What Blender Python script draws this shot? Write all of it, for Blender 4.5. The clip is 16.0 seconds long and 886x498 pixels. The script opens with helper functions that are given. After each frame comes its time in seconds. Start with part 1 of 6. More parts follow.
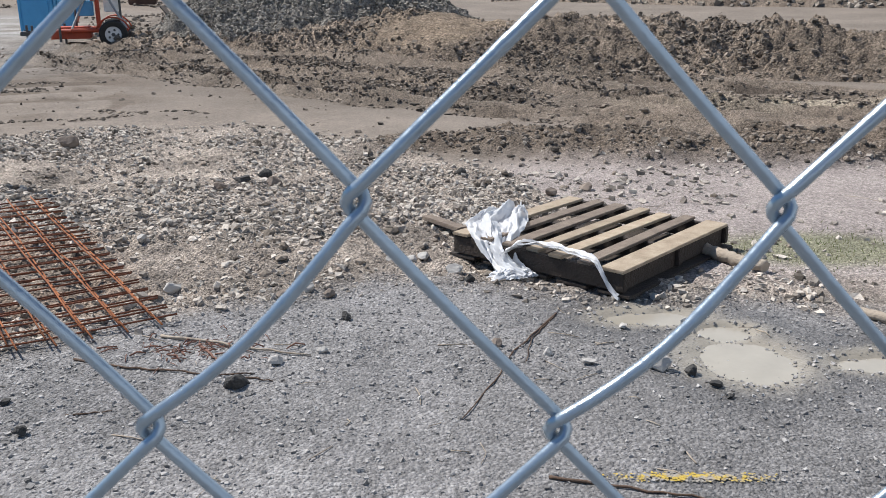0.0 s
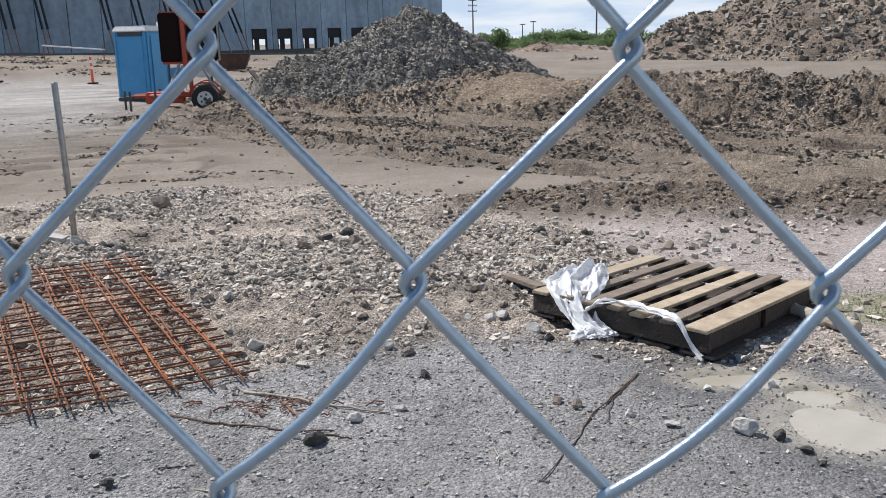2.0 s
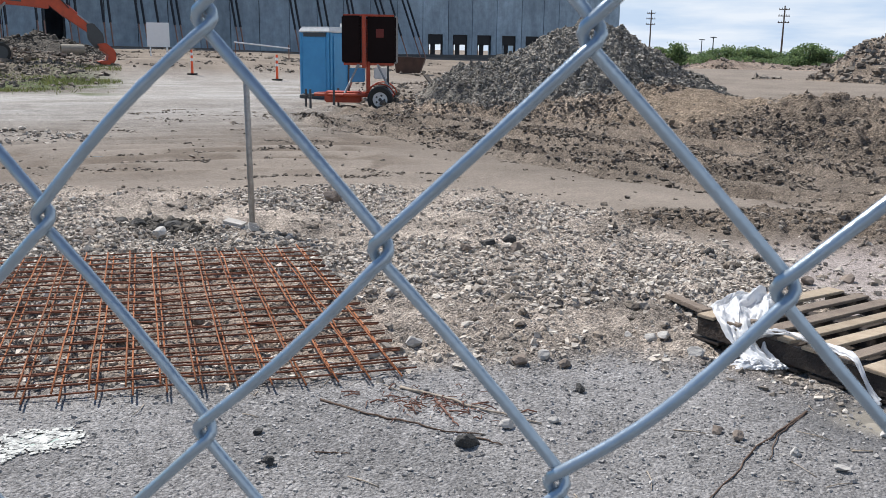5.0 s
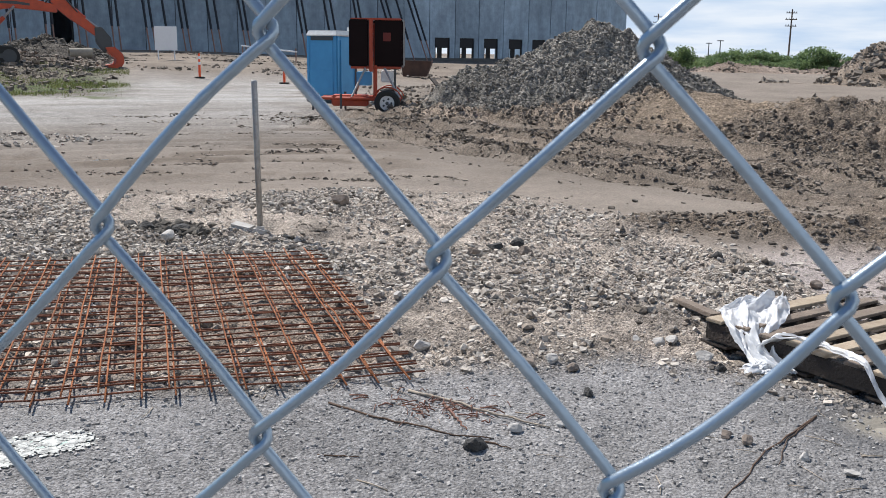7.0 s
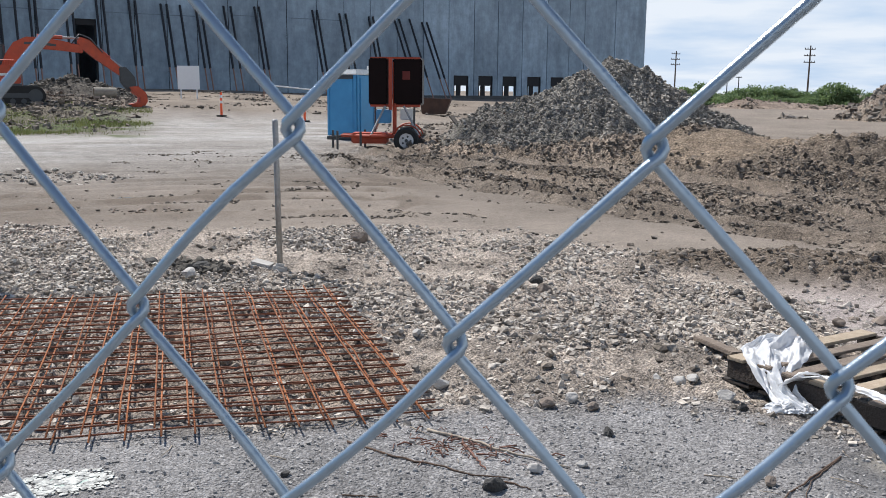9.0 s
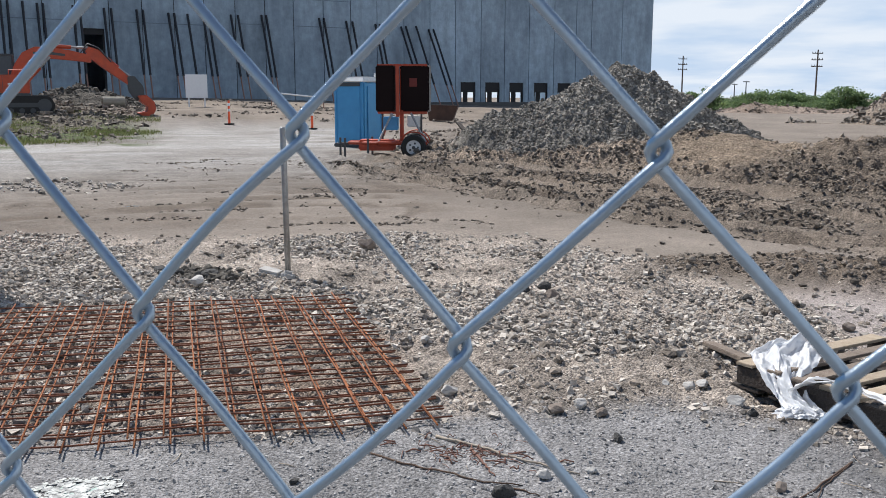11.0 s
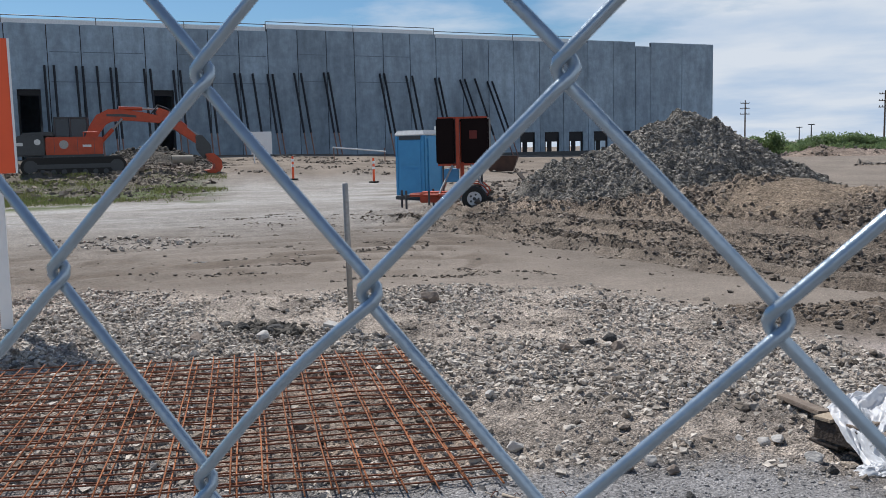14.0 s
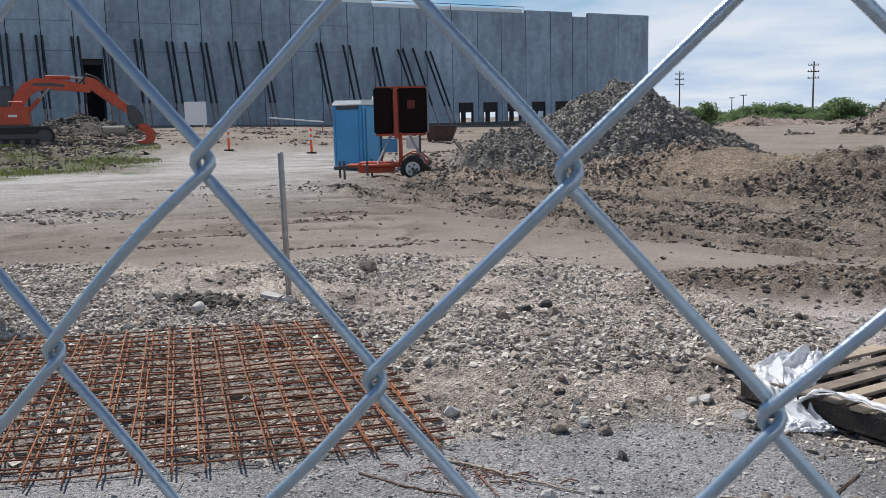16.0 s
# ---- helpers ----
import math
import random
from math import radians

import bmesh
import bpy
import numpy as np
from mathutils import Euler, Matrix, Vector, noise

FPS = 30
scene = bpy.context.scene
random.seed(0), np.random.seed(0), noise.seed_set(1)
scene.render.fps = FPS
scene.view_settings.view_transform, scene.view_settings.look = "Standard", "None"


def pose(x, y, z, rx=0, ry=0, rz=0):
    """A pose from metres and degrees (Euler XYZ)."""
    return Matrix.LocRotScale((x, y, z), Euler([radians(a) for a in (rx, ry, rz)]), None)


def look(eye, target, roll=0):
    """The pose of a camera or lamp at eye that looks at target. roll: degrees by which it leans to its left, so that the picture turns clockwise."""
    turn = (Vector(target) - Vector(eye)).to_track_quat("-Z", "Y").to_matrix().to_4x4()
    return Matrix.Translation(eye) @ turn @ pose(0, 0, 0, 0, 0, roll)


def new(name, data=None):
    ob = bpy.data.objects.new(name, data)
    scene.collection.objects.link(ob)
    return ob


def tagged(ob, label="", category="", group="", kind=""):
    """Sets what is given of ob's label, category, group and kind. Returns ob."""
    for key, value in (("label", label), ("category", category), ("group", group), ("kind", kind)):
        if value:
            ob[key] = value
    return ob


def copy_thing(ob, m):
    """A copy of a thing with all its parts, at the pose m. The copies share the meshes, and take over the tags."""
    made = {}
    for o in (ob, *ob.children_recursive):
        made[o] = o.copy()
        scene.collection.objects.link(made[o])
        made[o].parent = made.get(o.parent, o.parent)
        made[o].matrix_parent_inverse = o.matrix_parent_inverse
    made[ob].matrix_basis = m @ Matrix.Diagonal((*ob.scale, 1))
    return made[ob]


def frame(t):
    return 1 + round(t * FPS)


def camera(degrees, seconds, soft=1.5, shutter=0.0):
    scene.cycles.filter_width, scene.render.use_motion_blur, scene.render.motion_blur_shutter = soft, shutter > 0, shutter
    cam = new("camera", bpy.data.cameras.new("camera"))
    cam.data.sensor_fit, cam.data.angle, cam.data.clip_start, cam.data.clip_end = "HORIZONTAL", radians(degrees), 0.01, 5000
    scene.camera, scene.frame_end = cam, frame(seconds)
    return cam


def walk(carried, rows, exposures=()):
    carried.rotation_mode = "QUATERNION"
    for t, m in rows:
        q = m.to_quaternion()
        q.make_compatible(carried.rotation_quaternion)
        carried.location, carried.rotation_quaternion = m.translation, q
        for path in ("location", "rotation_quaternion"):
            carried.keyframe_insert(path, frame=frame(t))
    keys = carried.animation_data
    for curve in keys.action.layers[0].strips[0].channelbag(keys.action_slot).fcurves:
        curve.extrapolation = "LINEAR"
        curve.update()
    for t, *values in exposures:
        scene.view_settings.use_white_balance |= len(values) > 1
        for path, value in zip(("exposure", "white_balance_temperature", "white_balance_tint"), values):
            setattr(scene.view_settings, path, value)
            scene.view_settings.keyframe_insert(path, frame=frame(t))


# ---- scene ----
cam = camera(52.06, 16.0, 0.75)
# focused on the yard, so that the wire close to the lens is a little soft
cam.data.dof.use_dof, cam.data.dof.focus_distance, cam.data.dof.aperture_fstop = True, 9.0, 95.0
# seconds, place in metres, turn in degrees
PATH = [
    (0, 0.0315, 0.0151, 1.5564, 73.317, 0.352, -0.716),
    (0.5, 0.0334, 0.0156, 1.5639, 74.227, 1.970, -4.494),
    (1, 0.0351, 0.0161, 1.5653, 75.584, 1.898, -0.972),
    (1.5, 0.0366, 0.0122, 1.5647, 76.504, 1.554, 2.266),
    (2, 0.0364, 0.0069, 1.5628, 77.023, 1.490, 4.193),
    (2.5, 0.0174, 0.0041, 1.5610, 77.147, 1.088, 6.519),
    (3, 0.0053, 0.0028, 1.5620, 77.349, 0.385, 9.517),
    (3.5, 0.0012, 0.0031, 1.5599, 77.602, -0.069, 12.000),
    (4, 0.0007, 0.0061, 1.5589, 77.663, -0.515, 13.670),
    (6.3, -0.0074, -0.0039, 1.5613, 77.617, -0.841, 15.104),
    (6.5, -0.0090, -0.0014, 1.5608, 77.669, -0.858, 15.084),
    (7, -0.0087, -0.0025, 1.5615, 77.827, -0.775, 15.249),
    (7.5, -0.0067, -0.0044, 1.5627, 78.013, -0.928, 15.279),
    (8, -0.0070, -0.0027, 1.5705, 78.622, -0.782, 15.083),
    (8.5, -0.0143, -0.0095, 1.5714, 79.471, -0.715, 16.079),
    (9, -0.0062, -0.0101, 1.5731, 80.099, -0.514, 16.419),
    (11.5, -0.0051, -0.0099, 1.5726, 80.514, -0.095, 16.876),
    (12, -0.0034, -0.0100, 1.5757, 80.550, -0.061, 16.389),
    (12.5, -0.0001, -0.0142, 1.5769, 81.186, 0.357, 16.015),
    (13, -0.0081, -0.0047, 1.5742, 80.833, 0.935, 16.566),
    (13.5, -0.0156, 0.0015, 1.5885, 82.258, 1.211, 18.691),
    (14, -0.0154, 0.0075, 1.5918, 83.711, 1.286, 20.601),
    (14.5, 0.0026, 0.0036, 1.5868, 83.687, 1.482, 17.871),
    (15, 0.0020, 0.0017, 1.5812, 83.446, 1.235, 17.069),
    (15.5, -0.0087, 0.0027, 1.5752, 82.311, 0.738, 17.775),
    (16, 0.0091, 0.0021, 1.5729, 81.795, 1.315, 16.770),
]
EXPOSURES = [(0.0, 0.28, 6350, 10), (4.0, 0.34, 6350, 10), (9.0, 0.32, 6350, 10), (12.5, 0.28, 6300, 10), (13.5, 0.19, 6300, 10), (14.2, 0.02, 6250, 10), (15.0, 0.09, 6250, 10), (16.0, 0.15, 6300, 10)]
walk(cam, [(t, pose(*p)) for t, *p in PATH], EXPOSURES)

# ---- daylight: high sun ahead and to the left, broken white cloud over blue ----
SUN = Vector((-0.53, 0.31, 0.79)).normalized()
world = bpy.data.worlds.new("sky")
scene.world = world
world.use_nodes = True
wt = world.node_tree
wn, wl = wt.nodes, wt.links
bg = wn["Background"]
sky = wn.new("ShaderNodeTexSky")
sky.sky_type, sky.sun_disc = "NISHITA", False
sky.sun_elevation = math.asin(SUN.z)
sky.sun_rotation = math.atan2(SUN.x, SUN.y)
sky.air_density, sky.dust_density = 1.0, 0.6
gen = wn.new("ShaderNodeTexCoord")
sep = wn.new("ShaderNodeSeparateXYZ")
wl.new(gen.outputs["Generated"], sep.inputs[0])
lift = wn.new("ShaderNodeMath")
lift.operation, lift.inputs[1].default_value = "ADD", 0.12
wl.new(sep.outputs[2], lift.inputs[0])
flat = wn.new("ShaderNodeVectorMath")
flat.operation = "DIVIDE"
comb = wn.new("ShaderNodeCombineXYZ")
for i in range(3):
    wl.new(lift.outputs[0], comb.inputs[i])
wl.new(gen.outputs["Generated"], flat.inputs[0])
wl.new(comb.outputs[0], flat.inputs[1])
cl = wn.new("ShaderNodeTexNoise")
cl.inputs["Scale"].default_value, cl.inputs["Detail"].default_value, cl.inputs["Roughness"].default_value = 0.55, 7, 0.55
wl.new(flat.outputs[0], cl.inputs["Vector"])
# cloud thins towards the upper left of the site
lean = wn.new("ShaderNodeMath")
lean.operation = "MULTIPLY_ADD"
lean.inputs[1].default_value, lean.inputs[2].default_value = 0.50, 0.27
wl.new(sep.outputs[0], lean.inputs[0])
summ = wn.new("ShaderNodeMath")
summ.operation = "ADD"
high = wn.new("ShaderNodeMath")
high.operation = "MULTIPLY_ADD"
high.inputs[1].default_value = -1.05
wl.new(sep.outputs[2], high.inputs[0])
wl.new(cl.outputs[0], high.inputs[2])
wl.new(high.outputs[0], summ.inputs[0])
wl.new(lean.outputs[0], summ.inputs[1])
ramp = wn.new("ShaderNodeValToRGB")
ramp.color_ramp.elements[0].position, ramp.color_ramp.elements[1].position = 0.40, 0.52
wl.new(summ.outputs[0], ramp.inputs[0])
mixc = wn.new("ShaderNodeMix")
mixc.data_type = "RGBA"
tone = wn.new("ShaderNodeTexNoise")
tone.inputs["Scale"].default_value, tone.inputs["Detail"].default_value = 1.3, 6
wl.new(flat.outputs[0], tone.inputs["Vector"])
tramp = wn.new("ShaderNodeValToRGB")
tramp.color_ramp.elements[0].position, tramp.color_ramp.elements[1].position = 0.36, 0.6
tramp.color_ramp.elements[0].color, tramp.color_ramp.elements[1].color = (0.70, 0.80, 0.92, 1), (1, 1, 1, 1)
wl.new(tone.outputs[0], tramp.inputs[0])
bright = wn.new("ShaderNodeMix")
bright.data_type, bright.blend_type = "RGBA", "MULTIPLY"
bright.inputs[0].default_value = 1.0
bright.inputs[7].default_value = (13.2, 14.1, 15.2, 1)
wl.new(tramp.outputs[0], bright.inputs[6])
wl.new(bright.outputs[2], mixc.inputs[7])
blue = wn.new("ShaderNodeMix")
blue.data_type, blue.blend_type = "RGBA", "MULTIPLY"
blue.inputs[0].default_value = 1.0
blue.inputs[7].default_value = (0.95, 1.32, 1.62, 1)
wl.new(sky.outputs[0], blue.inputs[6])
wl.new(ramp.outputs[0], mixc.inputs[0])
wl.new(blue.outputs[2], mixc.inputs[6])
wl.new(mixc.outputs[2], bg.inputs[0])
bg.inputs[1].default_value = 0.05
sun = new("sun", bpy.data.lights.new("sun", "SUN"))
sun.data.energy, sun.data.angle, sun.data.color = 5.3, radians(0.6), (1, 0.945, 0.87)
sun.matrix_world = look(SUN * 40, (0, 0, 0))


# ---- materials ----
def material(name, color, rough=0.9, metal=0.0, second=None, scale=8.0, bump=0.0, bump_scale=60.0, spread=0.5, coat=0.0, random_tint=0.0, coords="Object"):
    """Two scales of colour variation between color and second, and fine relief."""
    m = bpy.data.materials.new(name)
    m.use_nodes = True
    n, l = m.node_tree.nodes, m.node_tree.links
    b = n["Principled BSDF"]
    b.inputs["Roughness"].default_value, b.inputs["Metallic"].default_value = rough, metal
    b.inputs["Coat Weight"].default_value = coat
    tc = n.new("ShaderNodeTexCoord")
    second = second or tuple(c * 0.75 for c in color)
    a = n.new("ShaderNodeTexNoise")
    a.inputs["Scale"].default_value, a.inputs["Detail"].default_value = scale, 6
    a.inputs["Roughness"].default_value = 0.65
    l.new(tc.outputs[coords], a.inputs["Vector"])
    r = n.new("ShaderNodeValToRGB")
    r.color_ramp.elements[0].position, r.color_ramp.elements[1].position = 0.5 - spread / 2, 0.5 + spread / 2
    r.color_ramp.elements[0].color, r.color_ramp.elements[1].color = (*second, 1), (*color, 1)
    l.new(a.outputs[0], r.inputs[0])
    out = r.outputs[0]
    if random_tint:
        oi = n.new("ShaderNodeObjectInfo")
        hs = n.new("ShaderNodeHueSaturation")
        mm = n.new("ShaderNodeMapRange")
        mm.inputs[3].default_value, mm.inputs[4].default_value = 1 - random_tint, 1 + random_tint
        l.new(oi.outputs["Random"], mm.inputs[0])
        l.new(mm.outputs[0], hs.inputs["Value"])
        l.new(out, hs.inputs["Color"])
        out = hs.outputs[0]
    l.new(out, b.inputs["Base Color"])
    if bump:
        f = n.new("ShaderNodeTexNoise")
        f.inputs["Scale"].default_value, f.inputs["Detail"].default_value = bump_scale, 4
        l.new(tc.outputs[coords], f.inputs["Vector"])
        bu = n.new("ShaderNodeBump")
        bu.inputs["Strength"].default_value, bu.inputs["Distance"].default_value = bump, 0.02
        l.new(f.outputs[0], bu.inputs["Height"])
        l.new(bu.outputs[0], b.inputs["Normal"])
    return m


def island_material(name, dark, light, rough=0.92, bump=0.4, bump_scale=40.0):
    """Loose lumps, each with its own tone."""
    m = bpy.data.materials.new(name)
    m.use_nodes = True
    n, l = m.node_tree.nodes, m.node_tree.links
    b = n["Principled BSDF"]
    b.inputs["Roughness"].default_value = rough
    g = n.new("ShaderNodeNewGeometry")
    r = n.new("ShaderNodeValToRGB")
    r.color_ramp.elements[0].color, r.color_ramp.elements[1].color = (*dark, 1), (*light, 1)
    l.new(g.outputs["Random Per Island"], r.inputs[0])
    tc = n.new("ShaderNodeTexCoord")
    f = n.new("ShaderNodeTexNoise")
    f.inputs["Scale"].default_value, f.inputs["Detail"].default_value = bump_scale, 5
    l.new(tc.outputs["Object"], f.inputs["Vector"])
    mx = n.new("ShaderNodeMix")
    mx.data_type, mx.blend_type = "RGBA", "MULTIPLY"
    mx.inputs[0].default_value = 0.6
    rr = n.new("ShaderNodeValToRGB")
    rr.color_ramp.elements[0].position, rr.color_ramp.elements[0].color = 0.3, (0.55, 0.53, 0.5, 1)
    rr.color_ramp.elements[1].position = 0.65
    l.new(f.outputs[0], rr.inputs[0])
    l.new(r.outputs[0], mx.inputs[6])
    l.new(rr.outputs[0], mx.inputs[7])
    l.new(mx.outputs[2], b.inputs["Base Color"])
    bu = n.new("ShaderNodeBump")
    bu.inputs["Strength"].default_value, bu.inputs["Distance"].default_value = bump, 0.03
    l.new(f.outputs[0], bu.inputs["Height"])
    l.new(bu.outputs[0], b.inputs["Normal"])
    return m


def soil_material(name, attribute, grain=1.0):
    """Soil whose kind comes from the sheet's own soil attribute; stones and grit from noise."""
    m = bpy.data.materials.new(name)
    m.use_nodes = True
    n, l = m.node_tree.nodes, m.node_tree.links
    b = n["Principled BSDF"]
    tc = n.new("ShaderNodeTexCoord")
    at = n.new("ShaderNodeAttribute")
    at.attribute_name = attribute
    big = n.new("ShaderNodeTexNoise")
    big.inputs["Scale"].default_value, big.inputs["Detail"].default_value, big.inputs["Roughness"].default_value = 1.1 * grain, 9, 0.68
    fine = n.new("ShaderNodeTexVoronoi")
    fine.inputs["Scale"].default_value = 55 * grain
    grit = n.new("ShaderNodeTexNoise")
    grit.inputs["Scale"].default_value, grit.inputs["Detail"].default_value, grit.inputs["Roughness"].default_value = 34 * grain, 6, 0.75
    for t in (big, fine, grit):
        l.new(tc.outputs["Object"], t.inputs["Vector"])
    ga = n.new("ShaderNodeAttribute")
    ga.attribute_name = "grain"
    def mul(a, fac, ramp_lo, ramp_hi, lo, hi, src):
        rr = n.new("ShaderNodeMapRange")
        rr.inputs[1].default_value, rr.inputs[2].default_value, rr.inputs[3].default_value, rr.inputs[4].default_value = ramp_lo, ramp_hi, lo, hi
        l.new(src, rr.inputs[0])
        mx = n.new("ShaderNodeMix")
        mx.data_type, mx.blend_type = "RGBA", "MULTIPLY"
        fm = n.new("ShaderNodeMath")
        fm.operation, fm.inputs[1].default_value = "MULTIPLY", fac
        l.new(ga.outputs["Fac"], fm.inputs[0])
        l.new(fm.outputs[0], mx.inputs[0])
        l.new(a, mx.inputs[6])
        l.new(rr.outputs[0], mx.inputs[7])
        return mx.outputs[2]
    c = mul(at.outputs["Color"], 1.0, 0.36, 0.64, 0.74, 1.22, big.outputs[0])
    c = mul(c, 1.0, 0.37, 0.63, 0.38, 1.6, grit.outputs[0])
    mid = n.new("ShaderNodeTexNoise")
    mid.inputs["Scale"].default_value, mid.inputs["Detail"].default_value, mid.inputs["Roughness"].default_value = 9 * grain, 8, 0.8
    l.new(tc.outputs["Object"], mid.inputs["Vector"])
    c = mul(c, 1.0, 0.39, 0.61, 0.7, 1.28, mid.outputs[0])
    sep3 = n.new("ShaderNodeSeparateColor")
    l.new(fine.outputs["Color"], sep3.inputs[0])
    c = mul(c, 0.75, 0.0, 1.0, 0.55, 1.45, sep3.outputs[0])
    # darker cell edges: soil between stones, with the crevices' shade in its colour
    edge = n.new("ShaderNodeTexVoronoi")
    edge.feature = "DISTANCE_TO_EDGE"
    edge.inputs["Scale"].default_value = 38 * grain
    l.new(tc.outputs["Object"], edge.inputs["Vector"])
    c = mul(c, 0.3, 0.0, 0.16, 0.42, 1.08, edge.outputs["Distance"])
    l.new(c, b.inputs["Base Color"])
    # wet ground is smoother
    rm = n.new("ShaderNodeMapRange")
    rm.inputs[3].default_value, rm.inputs[4].default_value = 0.95, 0.35
    l.new(at.outputs["Alpha"], rm.inputs[0])
    l.new(rm.outputs[0], b.inputs["Roughness"])
    b.inputs["Specular IOR Level"].default_value = 0.3
    b1 = n.new("ShaderNodeBump")
    b1.inputs["Distance"].default_value = 0.03 / grain
    l.new(ga.outputs["Fac"], b1.inputs["Strength"])
    l.new(grit.outputs[0], b1.inputs["Height"])
    b2 = n.new("ShaderNodeBump")
    b2.invert = True
    b2.inputs["Distance"].default_value = 0.02 / grain
    l.new(ga.outputs["Fac"], b2.inputs["Strength"])
    l.new(fine.outputs["Distance"], b2.inputs["Height"])
    l.new(b1.outputs[0], b2.inputs["Normal"])
    l.new(b2.outputs[0], b.inputs["Normal"])
    return m


SOIL = soil_material("site_soil", "soil", 1.4)
SPOIL = soil_material("heaped_spoil", "soil", 0.6)
STONE = island_material("crushed_stone", (0.17, 0.147, 0.124), (0.66, 0.60, 0.53))
GRIT = island_material("grey_grit", (0.16, 0.155, 0.152), (0.49, 0.47, 0.455))
CLOD = island_material("dried_mud_clod", (0.06, 0.05, 0.04), (0.33, 0.275, 0.222))
# dark soil lumps; in the hollow their tone also carries the shade between them
DARKCLOD = island_material("dark_and_shaded_clod", (0.035, 0.03, 0.024), (0.17, 0.15, 0.125), bump_scale=14)
GREYCLOD = island_material("grey_clay_clod", (0.11, 0.102, 0.09), (0.41, 0.38, 0.335), bump_scale=14)
RUBBLE = island_material("pale_rubble", (0.095, 0.077, 0.062), (0.36, 0.32, 0.272), bump_scale=8)
ZINC = material("galvanised_wire", (0.42, 0.495, 0.56), 0.25, 0.6, (0.34, 0.40, 0.45), 160, 0.05, 700)
RUST = material("rusted_steel", (0.43, 0.155, 0.055), 0.9, 0.0, (0.18, 0.058, 0.024), 14, 0.5, 220, random_tint=0.25)
RUSTDARK = material("dark_rusted_steel", (0.25, 0.085, 0.04), 0.85, 0.1, (0.085, 0.034, 0.022), 14, 0.4, 120, random_tint=0.2)
WOODS = [
    material("weathered_grey_board", (0.25, 0.20, 0.155), 0.85, 0, (0.12, 0.09, 0.07), 9, 0.5, 70, random_tint=0.15),
    material("pale_pine_board", (0.44, 0.36, 0.265), 0.8, 0, (0.235, 0.178, 0.12), 9, 0.4, 70, random_tint=0.1),
    # near-black: shade under the pallet put into the colour; also one dark plank
    material("dark_and_shaded_timber", (0.05, 0.036, 0.028), 0.8, 0, (0.025, 0.019, 0.015), 9, 0.5, 70),
]
PLASTIC = material("white_film", (0.80, 0.815, 0.84), 0.35, 0, (0.66, 0.675, 0.70), 12, 0.3, 30)
# thin film lets part of the light through
film_nodes, film_links = PLASTIC.node_tree.nodes, PLASTIC.node_tree.links
film_mix, film_clear = film_nodes.new("ShaderNodeMixShader"), film_nodes.new("ShaderNodeBsdfTransparent")
film_mix.inputs[0].default_value = 0.30
film_links.new(film_nodes["Principled BSDF"].outputs[0], film_mix.inputs[1])
film_links.new(film_clear.outputs[0], film_mix.inputs[2])
film_links.new(film_mix.outputs[0], film_nodes["Material Output"].inputs[0])
STEEL = material("dull_steel_pipe", (0.42, 0.42, 0.41), 0.45, 0.7, (0.24, 0.23, 0.22), 20, 0.3, 150)
WHITEPAINT = material("white_painted_timber", (0.80, 0.81, 0.82), 0.5, 0, (0.74, 0.75, 0.76), 6, 0.02, 60)
ORANGE = material("orange_sheeting", (0.86, 0.115, 0.03), 0.5, 0, (0.80, 0.10, 0.028), 4)
CONCRETE = material("tilt_up_concrete", (0.30, 0.385, 0.462), 0.85, 0, (0.20, 0.262, 0.325), 0.22, 0.12, 3, random_tint=0.13)


def weather(m, lo, hi, scale, stretch):
    """Run-down stains and mottling over a wall's own colour."""
    n, l = m.node_tree.nodes, m.node_tree.links
    b = n["Principled BSDF"]
    was = b.inputs["Base Color"].links[0].from_socket
    tc, mp, nz, rg, mx = (n.new("ShaderNode" + k) for k in ("TexCoord", "Mapping", "TexNoise", "MapRange", "Mix"))
    mp.inputs["Scale"].default_value = stretch
    nz.inputs["Scale"].default_value, nz.inputs["Detail"].default_value, nz.inputs["Roughness"].default_value = scale, 7, 0.7
    rg.inputs[1].default_value, rg.inputs[2].default_value, rg.inputs[3].default_value, rg.inputs[4].default_value = 0.35, 0.65, lo, hi
    mx.data_type, mx.blend_type = "RGBA", "MULTIPLY"
    mx.inputs[0].default_value = 1.0
    l.new(tc.outputs["Object"], mp.inputs[0])
    l.new(mp.outputs[0], nz.inputs["Vector"])
    l.new(nz.outputs[0], rg.inputs[0])
    l.new(was, mx.inputs[6])
    l.new(rg.outputs[0], mx.inputs[7])
    l.new(mx.outputs[2], b.inputs["Base Color"])


weather(CONCRETE, 0.8, 1.18, 0.9, (1, 1, 0.22))
weather(CONCRETE, 0.86, 1.14, 1.6, (1, 1, 1))
FORMLINE = material("form_line_concrete", (0.17, 0.225, 0.28), 0.9)
MARK = material("dull_red_print", (0.16, 0.022, 0.015), 0.7)
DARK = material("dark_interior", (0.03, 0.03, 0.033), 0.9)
COPING = material("white_roof_edge", (0.82, 0.83, 0.84), 0.5)
BRACE = material("black_brace_steel", (0.014, 0.016, 0.022), 0.6)
BRACELOW = material("primed_brace_steel", (0.30, 0.17, 0.13), 0.6, 0.1)
BLUE = material("blue_moulded_plastic", (0.075, 0.33, 0.60), 0.5, 0, (0.06, 0.27, 0.52), 3, 0.1, 20)
ROOFWHITE = material("translucent_white_plastic", (0.78, 0.78, 0.76), 0.5)
RED = material("orange_red_enamel", (0.56, 0.07, 0.018), 0.45, 0, (0.34, 0.046, 0.015), 3)
BLACKPANEL = material("dark_lamp_panel", (0.012, 0.006, 0.006), 0.6, 0, (0.008, 0.004, 0.004), 3)
